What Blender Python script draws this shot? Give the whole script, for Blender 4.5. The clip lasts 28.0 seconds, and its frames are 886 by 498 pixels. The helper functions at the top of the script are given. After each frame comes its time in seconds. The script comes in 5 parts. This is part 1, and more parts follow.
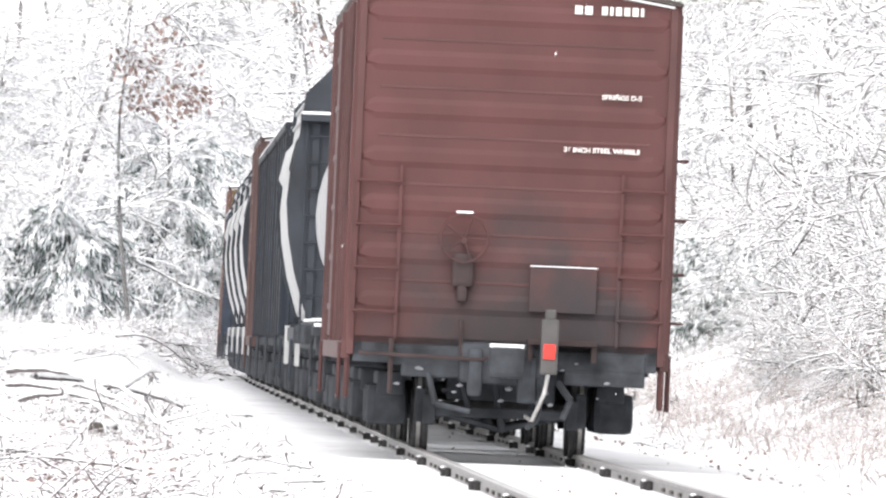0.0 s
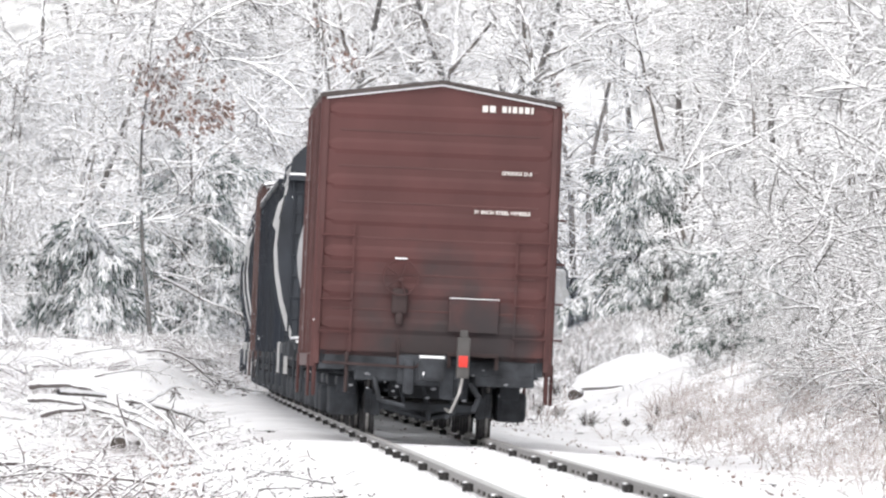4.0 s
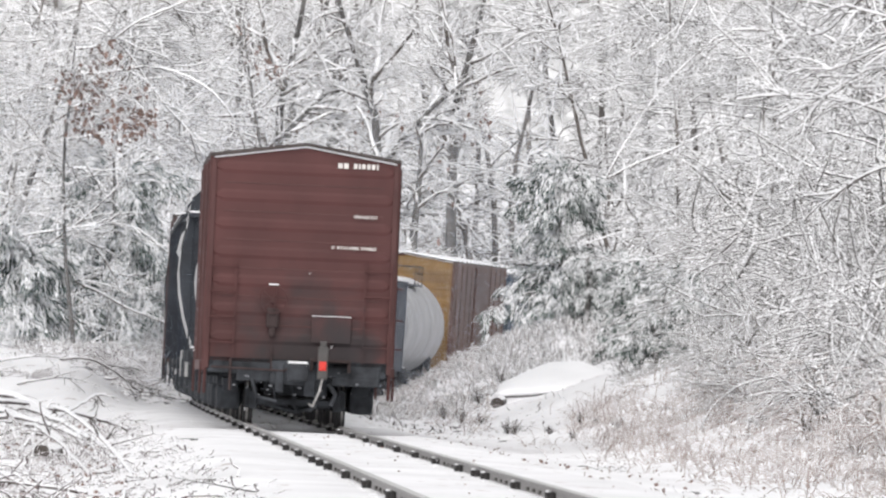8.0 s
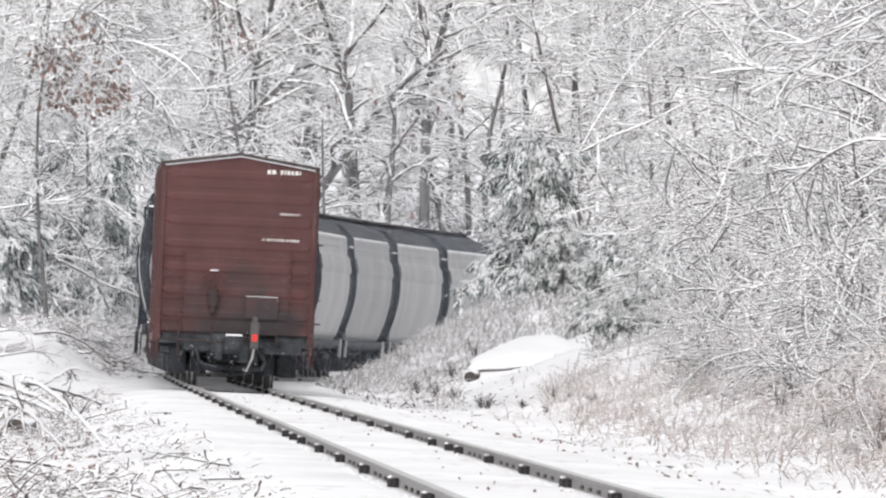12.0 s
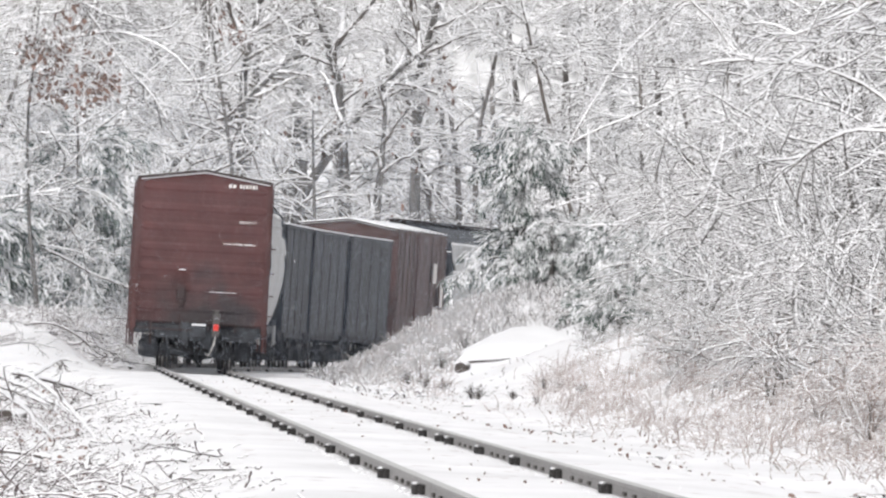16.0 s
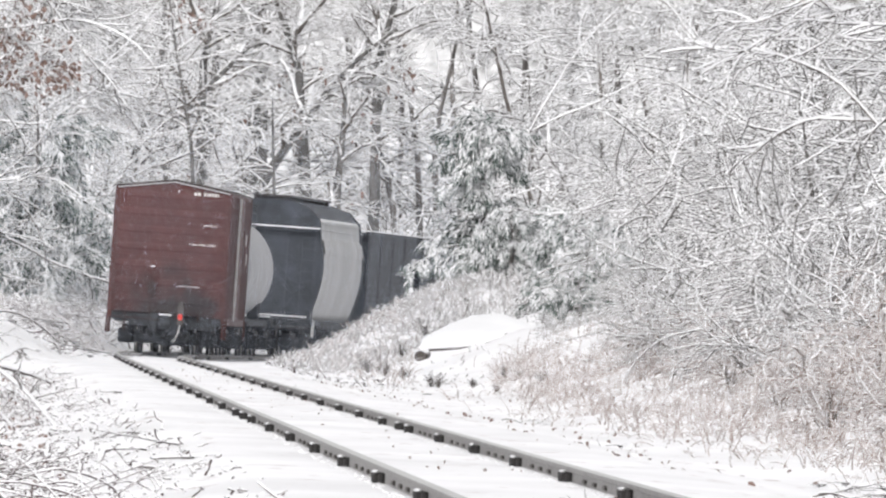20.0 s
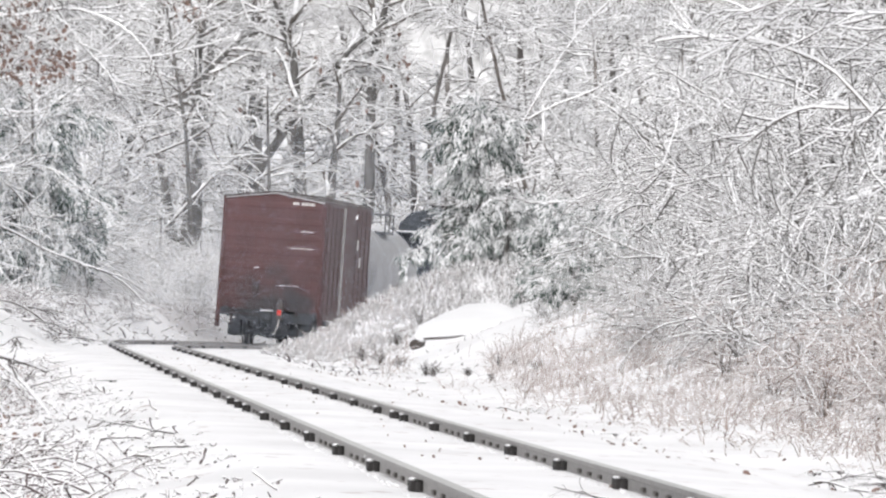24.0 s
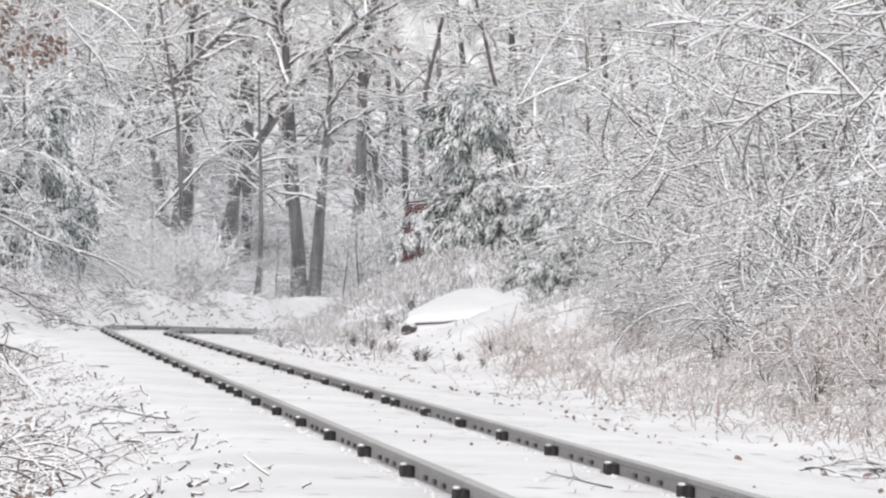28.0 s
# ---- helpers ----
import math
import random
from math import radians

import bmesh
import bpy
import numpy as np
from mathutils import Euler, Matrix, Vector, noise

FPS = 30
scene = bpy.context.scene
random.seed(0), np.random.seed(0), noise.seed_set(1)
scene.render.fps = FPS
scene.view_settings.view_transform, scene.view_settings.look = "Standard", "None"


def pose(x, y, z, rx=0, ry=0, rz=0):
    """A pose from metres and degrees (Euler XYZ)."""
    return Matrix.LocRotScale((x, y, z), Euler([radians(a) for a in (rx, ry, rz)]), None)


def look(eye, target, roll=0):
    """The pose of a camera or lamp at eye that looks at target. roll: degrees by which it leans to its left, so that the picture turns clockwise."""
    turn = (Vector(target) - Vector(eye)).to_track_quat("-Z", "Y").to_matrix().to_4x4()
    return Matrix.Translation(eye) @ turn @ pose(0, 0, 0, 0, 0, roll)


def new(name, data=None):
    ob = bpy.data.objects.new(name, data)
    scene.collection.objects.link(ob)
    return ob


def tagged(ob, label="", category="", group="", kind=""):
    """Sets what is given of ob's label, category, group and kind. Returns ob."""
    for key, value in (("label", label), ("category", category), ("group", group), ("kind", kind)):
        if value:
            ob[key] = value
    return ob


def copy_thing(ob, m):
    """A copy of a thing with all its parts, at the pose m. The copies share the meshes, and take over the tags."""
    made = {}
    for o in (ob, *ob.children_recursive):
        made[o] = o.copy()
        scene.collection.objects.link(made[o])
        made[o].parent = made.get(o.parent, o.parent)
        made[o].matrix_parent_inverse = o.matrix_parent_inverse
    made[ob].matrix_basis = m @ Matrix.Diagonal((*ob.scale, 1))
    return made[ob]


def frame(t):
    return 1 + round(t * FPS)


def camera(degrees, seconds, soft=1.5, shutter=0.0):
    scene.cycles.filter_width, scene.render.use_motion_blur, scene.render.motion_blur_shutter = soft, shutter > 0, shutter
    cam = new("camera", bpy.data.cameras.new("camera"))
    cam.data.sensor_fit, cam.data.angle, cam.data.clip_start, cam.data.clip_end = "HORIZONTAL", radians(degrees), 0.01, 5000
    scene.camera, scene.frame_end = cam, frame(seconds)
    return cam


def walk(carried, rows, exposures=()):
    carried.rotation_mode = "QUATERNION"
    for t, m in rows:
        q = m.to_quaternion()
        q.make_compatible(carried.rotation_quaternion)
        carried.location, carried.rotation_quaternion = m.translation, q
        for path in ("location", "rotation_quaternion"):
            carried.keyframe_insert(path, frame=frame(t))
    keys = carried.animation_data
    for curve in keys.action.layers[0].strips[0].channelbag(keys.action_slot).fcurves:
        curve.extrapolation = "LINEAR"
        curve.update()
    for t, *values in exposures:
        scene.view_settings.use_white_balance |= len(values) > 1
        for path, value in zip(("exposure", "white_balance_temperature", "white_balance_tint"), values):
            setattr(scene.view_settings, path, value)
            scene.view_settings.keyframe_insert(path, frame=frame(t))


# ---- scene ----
cam = camera(3.0, 28.0, soft=2.4)
FOCAL = 784 / math.tan(radians(1.5))
EYE = Vector((0, 0, 1.12))

# how the camera is aimed: seconds, turn to the left and tilt upwards, both in units of 1 / FOCAL
AIM = [
    (0, 256, 88), (0.5, 197, 190), (1, 222, 205), (1.5, 232, 201), (2, 272, 181), (2.5, 292, 152),
    (3, 292, 136), (3.5, 296, 124), (5.5, 260, 106), (6, 230, 112), (6.5, 209, 114), (7, 191, 109),
    (7.5, 175, 118), (8, 159, 129), (8.5, 152, 126), (9, 132, 109), (9.5, 121, 89), (10, 110, 83),
    (10.5, 97, 80), (11, 92, 76), (11.5, 98, 76), (12, 112, 83), (12.5, 116, 87), (14.5, 103, 80),
    (15, 107, 75), (15.5, 106, 74), (16, 95, 67), (16.5, 83, 63), (17, 78, 61), (17.5, 72, 60),
    (18, 70, 55), (18.5, 69, 50), (19, 63, 47), (19.5, 49, 48), (20, 24, 46), (20.5, 8, 44),
    (21, 1, 43), (21.5, 0, 43), (23.5, 9, 31), (24, 15, 26), (24.5, 21, 23), (25, 22, 18),
    (25.5, 18, 17), (26, 14, 12), (26.5, 11, 9), (27, 6, 1), (27.5, 3, 2), (28, 0, 0),
]
walk(cam, [(t, look(EYE, EYE + Vector((-a, FOCAL, 56 + b)))) for t, a, b in AIM],
     [(0, 1.2, 6520, 10), (1.0, 1.25, 6520, 10), (2.0, 0.82, 6520, 10), (3.0, 0.86, 6520, 10), (6.0, 0.46, 6540, 10), (12.0, 0.48, 6550, 10), (17.0, 0.49, 6550, 10), (25.0, 0.50, 6550, 10), (27.0, 0.48, 6550, 10), (28.0, 0.33, 6550, 10)])

# ---- light: an overcast sky and a broad, weak sun behind the cloud ----
world = bpy.data.worlds.new("overcast_sky")
scene.world = world
world.use_nodes = True
wt = world.node_tree
sky = wt.nodes.new("ShaderNodeTexSky")
sky.sky_type, sky.sun_disc = "NISHITA", False
sky.sun_elevation, sky.sun_rotation = radians(48), radians(200)
grey = wt.nodes.new("ShaderNodeHueSaturation")
grey.inputs["Saturation"].default_value = 0.06
wt.links.new(sky.outputs[0], grey.inputs["Color"])
wt.links.new(grey.outputs[0], wt.nodes["Background"].inputs[0])
wt.nodes["Background"].inputs[1].default_value = 0.15
sun = new("sun", bpy.data.lights.new("sun", "SUN"))
sun.data.energy, sun.data.angle, sun.data.color = 1.2, radians(40), (1.0, 0.97, 0.94)
sun.matrix_world = look((0, -40, 60), (10, 60, 0))


# ---- materials ----
def material(name, colour, rough=0.7, metal=0.0, noise_scale=3.0, spread=0.25, bump=0.0, bump_scale=40.0, snow=None,
             second=None, stretch=(1, 1, 1), speck=None, specular=0.3):
    """A surface with two scales of colour change, optional relief, and optional lying snow where it faces up."""
    m = bpy.data.materials.new(name)
    m.use_nodes = True
    nt = m.node_tree
    n, l = nt.nodes, nt.links
    b = n["Principled BSDF"]
    b.inputs["Roughness"].default_value, b.inputs["Metallic"].default_value = rough, metal
    b.inputs["Specular IOR Level"].default_value = specular
    co = n.new("ShaderNodeTexCoord")
    mp = n.new("ShaderNodeMapping")
    mp.inputs["Scale"].default_value = stretch
    l.new(co.outputs["Object"], mp.inputs[0])
    no = n.new("ShaderNodeTexNoise")
    no.inputs["Scale"].default_value, no.inputs["Detail"].default_value = noise_scale, 6
    l.new(mp.outputs[0], no.inputs["Vector"])
    ramp = n.new("ShaderNodeValToRGB")
    a = [max(0, c * (1 - spread)) for c in colour]
    c2 = second or [min(1, c * (1 + spread)) for c in colour]
    ramp.color_ramp.elements[0].color, ramp.color_ramp.elements[1].color = (*a, 1), (*c2, 1)
    ramp.color_ramp.elements[0].position, ramp.color_ramp.elements[1].position = 0.32, 0.68
    l.new(no.outputs[0], ramp.inputs[0])
    colour_out = ramp.outputs[0]
    info = n.new("ShaderNodeObjectInfo")
    hsv = n.new("ShaderNodeHueSaturation")
    vary = n.new("ShaderNodeMapRange")
    vary.inputs["To Min"].default_value, vary.inputs["To Max"].default_value = 0.9, 1.1
    l.new(info.outputs["Random"], vary.inputs[0])
    l.new(vary.outputs[0], hsv.inputs["Value"])
    l.new(colour_out, hsv.inputs["Color"])
    colour_out = hsv.outputs[0]
    if speck:
        sp = n.new("ShaderNodeTexNoise")
        sp.inputs["Scale"].default_value, sp.inputs["Detail"].default_value = speck[0], 4
        l.new(mp.outputs[0], sp.inputs["Vector"])
        cut = n.new("ShaderNodeMapRange")
        cut.inputs["From Min"].default_value, cut.inputs["From Max"].default_value = speck[1], speck[1] + 0.06
        l.new(sp.outputs[0], cut.inputs[0])
        mix = n.new("ShaderNodeMix")
        mix.data_type = "RGBA"
        l.new(cut.outputs[0], mix.inputs["Factor"])
        l.new(colour_out, mix.inputs["A"])
        mix.inputs["B"].default_value = (*speck[2], 1)
        colour_out = mix.outputs["Result"]
    if snow is not None:
        geo = n.new("ShaderNodeNewGeometry")
        sep = n.new("ShaderNodeSeparateXYZ")
        l.new(geo.outputs["Normal"], sep.inputs[0])
        sn = n.new("ShaderNodeTexNoise")
        sn.inputs["Scale"].default_value, sn.inputs["Detail"].default_value = snow[2], 3
        l.new(co.outputs["Object"], sn.inputs["Vector"])
        add = n.new("ShaderNodeMath")
        add.operation = "MULTIPLY_ADD"
        l.new(sn.outputs[0], add.inputs[0])
        add.inputs[1].default_value = snow[1]
        l.new(sep.outputs["Z"], add.inputs[2])
        cut = n.new("ShaderNodeMapRange")
        cut.inputs["From Min"].default_value = snow[0] + snow[1] * 0.5
        cut.inputs["From Max"].default_value = snow[0] + snow[1] * 0.5 + 0.25
        l.new(add.outputs[0], cut.inputs[0])
        mix = n.new("ShaderNodeMix")
        mix.data_type = "RGBA"
        l.new(cut.outputs[0], mix.inputs["Factor"])
        l.new(colour_out, mix.inputs["A"])
        mix.inputs["B"].default_value = (0.88, 0.88, 0.9, 1)
        colour_out = mix.outputs["Result"]
    l.new(colour_out, b.inputs["Base Color"])
    if bump:
        bn = n.new("ShaderNodeTexNoise")
        bn.inputs["Scale"].default_value, bn.inputs["Detail"].default_value = bump_scale, 5
        l.new(mp.outputs[0], bn.inputs["Vector"])
        bp = n.new("ShaderNodeBump")
        bp.inputs["Strength"].default_value, bp.inputs["Distance"].default_value = bump, 0.02
        l.new(bn.outputs[0], bp.inputs["Height"])
        l.new(bp.outputs[0], b.inputs["Normal"])
    return m


SNOW = material("snow", (0.84, 0.84, 0.86), 0.65, noise_scale=0.6, spread=0.05, bump=0.5, bump_scale=5)
SNOW_GROUND = material("snow_ground", (0.83, 0.825, 0.845), 0.7, noise_scale=0.5, spread=0.09, bump=0.55, bump_scale=6,
                       stretch=(1, 0.35, 1), speck=(2.6, 0.645, (0.50, 0.45, 0.44)))
BARK = material("bark", (0.135, 0.125, 0.12), 0.9, noise_scale=4, spread=0.5, bump=0.6, bump_scale=20, stretch=(1, 1, 0.2),
                snow=(0.12, 1.3, 1.6))
BARK_DARK = material("dark_wet_bark", (0.125, 0.12, 0.117), 0.9, noise_scale=4, spread=0.5, bump=0.6, bump_scale=20, stretch=(1, 1, 0.2), snow=(0.42, 1.0, 1.6))
TWIG = material("snowy_twig", (0.14, 0.132, 0.128), 0.9, noise_scale=5, spread=0.4, snow=(-0.04, 0.8, 1.6))
# far twigs: thicker snow, and a paler colour that stands in for haze
TWIG_FAR = material("snowy_haze_pale_twig", (0.20, 0.19, 0.18), 0.9, noise_scale=5, spread=0.4, snow=(-0.52, 0.9, 2.0))
LIMB = material("snowy_limb", (0.13, 0.115, 0.105), 0.9, noise_scale=4, spread=0.5, bump=0.4, bump_scale=20, snow=(-0.12, 0.9, 1.6))
TWIG_RED = material("snowy_reddish_twig", (0.30, 0.245, 0.225), 0.9, noise_scale=5, spread=0.4, snow=(0.13, 1.3, 2.0))
NEEDLE = material("snowy_needles", (0.108, 0.142, 0.128), 0.85, noise_scale=4, spread=0.35, snow=(0.21, 1.0, 1.4))
OAK_LEAF = material("dead_oak_leaf", (0.2, 0.135, 0.115), 0.8, noise_scale=3, spread=0.4, snow=(0.6, 0.9, 3.0))
GRASS = material("dead_grass", (0.40, 0.33, 0.30), 0.9, noise_scale=1.2, spread=0.4, snow=(0.15, 1.6, 1.2))
STICK = material("dead_stick", (0.07, 0.06, 0.055), 0.9, noise_scale=6, spread=0.4, snow=(0.25, 1.0, 3.0))
RAIL = material("rail_steel", (0.20, 0.19, 0.185), 0.5, 0.3, noise_scale=8, spread=0.3, bump=0.2, bump_scale=60)
RAIL_TOP = material("rail_head_steel", (0.36, 0.35, 0.345), 0.35, 0.8, noise_scale=8, spread=0.2)
DARK_IRON = material("dark_iron", (0.03, 0.028, 0.028), 0.7, 0.2, noise_scale=8, spread=0.4, bump=0.3, bump_scale=30)


# ---- building helpers ----
def part(name, bm, mat, parent, label="", smooth=False):
    """Links a bmesh as one mesh object under a thing or a part."""
    me = bpy.data.meshes.new(name)
    bm.to_mesh(me)
    bm.free()
    me.materials.append(mat)
    if smooth:
        for p in me.polygons:
            p.use_smooth = True
    ob = new(name, me)
    ob.parent = parent
    return tagged(ob, label) if label else ob


def box(bm, x0, x1, y0, y1, z0, z1, bevel=0.0):
    """A box, with its edges taken off where bevel is given."""
    made = bmesh.ops.create_cube(bm, size=1)["verts"]
    for v in made:
        v.co = Vector(((x0 + x1) / 2 + v.co.x * (x1 - x0), (y0 + y1) / 2 + v.co.y * (y1 - y0), (z0 + z1) / 2 + v.co.z * (z1 - z0)))
    if bevel:
        edges = list({e for v in made for e in v.link_edges})
        bmesh.ops.bevel(bm, geom=edges, offset=bevel, segments=2, affect="EDGES", profile=0.6)
    return bm


def boxes(*specs, bevel=0.0):
    bm = bmesh.new()
    for s in specs:
        box(bm, *s, bevel=bevel)
    return bm


def rod(bm, a, b, r, r2=None, sides=8):
    a, b = Vector(a), Vector(b)
    d = b - a
    m = Matrix.Translation((a + b) / 2) @ d.to_track_quat("Z", "Y").to_matrix().to_4x4()
    bmesh.ops.create_cone(bm, cap_ends=True, segments=sides, radius1=r, radius2=r if r2 is None else r2, depth=d.length, matrix=m)
    return bm


def rods(*specs, sides=8):
    bm = bmesh.new()
    for s in specs:
        rod(bm, *s, sides=sides)
    return bm


def lathe(bm, profile, axis_y0=0.0, sides=28, along="Y", centre=(0, 0, 0)):
    """Turns a profile of (distance along the axis, radius) round an axis."""
    rings = []
    for d, r in profile:
        ring = []
        for i in range(sides):
            a = 2 * math.pi * i / sides
            c, s = r * math.cos(a), r * math.sin(a)
            p = (c, axis_y0 + d, s) if along == "Y" else (axis_y0 + d, c, s)
            ring.append(bm.verts.new(Vector(p) + Vector(centre)))
        rings.append(ring)
    for a, b in zip(rings, rings[1:]):
        for i in range(sides):
            bm.faces.new((a[i], a[(i + 1) % sides], b[(i + 1) % sides], b[i]))
    bm.faces.new(rings[0][::-1])
    bm.faces.new(rings[-1])
    bmesh.ops.recalc_face_normals(bm, faces=bm.faces)
    return bm


def extruded(bm, section, y0, y1):
    """A closed section in x, z, drawn out along y."""
    a = [bm.verts.new((x, y0, z)) for x, z in section]
    b = [bm.verts.new((x, y1, z)) for x, z in section]
    k = len(section)
    for i in range(k):
        bm.faces.new((a[i], a[(i + 1) % k], b[(i + 1) % k], b[i]))
    bm.faces.new(a[::-1])
    bm.faces.new(b)
    bmesh.ops.recalc_face_normals(bm, faces=bm.faces)
    return bm


def thing(name, label, category, group="", kind=""):
    return tagged(new(name), label, category, group, kind)


# ---- the line of the track: straight, then easing into a long bend to the right and downhill ----
SPEED = 13.773
REAR0 = 155.7


def track_x(y):
    t = (y - REAR0) / SPEED
    x = -0.80 - 0.368 * t
    if t > 16:
        a = min(t, 19) - 16
        x += 0.2 / 3 * a ** 3 / 6
        if t > 19:
            b = min(t, 36) - 19
            x += 0.3 * b + 0.1 * b * b
            if t > 36:
                x += (0.3 + 0.2 * 17) * (t - 36)
    return x


def track_z(y):
    t = max(0.0, (y - REAR0) / SPEED - 16.5)
    return -0.0052 * min(t, 9.5) ** 2 - 0.0988 * max(0.0, min(t, 16.0) - 9.5)


def cant_of(y):
    """How far the track leans into the bend, in degrees."""
    q = min(1.0, max(0.0, (y - 350) / 70))
    return 2.5 + 1.5 * q * q * (3 - 2 * q)


def track_pose(y, dy=0.5):
    """The pose on the track, at rail height midway between the rails, facing along the line."""
    a, b = (Vector((track_x(q), q, track_z(q))) for q in (y - dy, y + dy))
    d = b - a
    yaw = math.degrees(math.atan2(-d.x, d.y))
    pitch = math.degrees(math.atan2(d.z, math.hypot(d.x, d.y)))
    return Matrix.Translation((a + b) / 2) @ pose(0, 0, 0, 0, 0, yaw) @ pose(0, 0, 0, pitch, 0, 0) @ pose(0, 0, 0, 0, cant_of(y), 0)


# ---- ground ----
def ease(a, b, x):
    q = min(1.0, max(0.0, (x - a) / (b - a)))
    return q * q * (3 - 2 * q)


def ground_z(u, y):
    """Height of the snow u metres to the right of the track's middle."""
    far = ease(335, 385, y)
    zt = track_z(y)
    cant = -math.sin(radians(cant_of(y))) * max(-1.7, min(1.7, u))
    z = -0.118 + cant
    x = track_x(y) + u
    wob = noise.noise((x * 0.55, y * 0.12, 0.0))
    fine = noise.noise((x * 2.2, y * 0.6, 5.0))
    if u > 1.5:
        foot = 4.9 - 1.45 * far
        z -= 0.28 * ease(1.5, 4.0, u) * (1 - far * 0.7)
        steep = ease(369, 398, y)               # the bank inside the bend stands higher and closer to the line
        low = (1.75 - 0.3 * far) * ease(foot - 0.4, foot + 6.6, u)
        z += low + steep * (1.95 * ease(2.8, 7.6, u) - low) + 0.06 * max(0, u - 12)
        z += (0.06 + 0.14 * ease(4, 7, u)) * wob + 0.03 * fine
    elif u < -1.5:
        z -= 0.24 * ease(1.5, 3.5, -u) * (1 - far)
        z += far * (1.2 * ease(1.75, 3.9, -u) + 0.12 * noise.noise((x * 0.5, y * 0.06, 2.0)) * ease(2.2, 3.4, -u) + 0.07 * noise.noise((x * 2.4, y * 0.5, 7.0)) * ease(1.8, 2.6, -u)) + (1 - far) * 0.5 * ease(5, 12, -u) + 0.05 * max(0, -u - 12)
        z += (0.05 + 0.12 * ease(3, 6, -u)) * wob + 0.035 * fine
        z += ease(2.2, 3.6, -u) * (0.05 + 0.1 * far) * (noise.noise((x * 1.3, y * 0.33, 9.0)) + 0.5 * noise.noise((x * 2.7, y * 0.7, 4.0)))
    else:
        z += 0.006 * fine
    z += 0.022 * max(0, min(y, 1200) - 600) * ease(3, 12, abs(u))
    return z + zt


def build_ground():
    us = sorted({*[i * 0.3 for i in range(-60, 61)], -1.5, -1.1, -0.85, -0.65, 0.65, 0.85, 1.1, 1.5,
                 -1500, -700, -300, -140, -70, -40, -28, -22, 22, 28, 40, 70, 140, 300, 700, 1500})
    ys = [-1500, -600, -200, -60, 0, 40, 70] + [80 + i * 1.6 for i in range(330)] + [620, 650, 700, 780, 900, 1200, 1800, 3000]
    verts = [(track_x(y) + u, y, ground_z(u, y)) for y in ys for u in us]
    n = len(us)
    faces = [(j * n + i, j * n + i + 1, (j + 1) * n + i + 1, (j + 1) * n + i) for j in range(len(ys) - 1) for i in range(n - 1)]
    me = bpy.data.meshes.new("ground")
    me.from_pydata(verts, [], faces)
    me.polygons.foreach_set("use_smooth", [True] * len(faces))
    me.materials.append(SNOW_GROUND)
    return tagged(new("ground", me), "snow-covered ground with trackside banks and scattered litter", "ground", kind="structure")


build_ground()

RAIL_SECTION = [(-0.07, -0.172), (0.07, -0.172), (0.07, -0.158), (0.012, -0.14), (0.012, -0.045), (0.037, -0.035), (0.037, -0.006),
                (0.03, 0.0), (-0.03, 0.0), (-0.037, -0.006), (-0.037, -0.035), (-0.012, -0.045), (-0.012, -0.14), (-0.07, -0.158)]


WEB_STAIN = material("rusty_anchor", (0.1, 0.09, 0.085), 0.7, 0.2, noise_scale=8, spread=0.5)


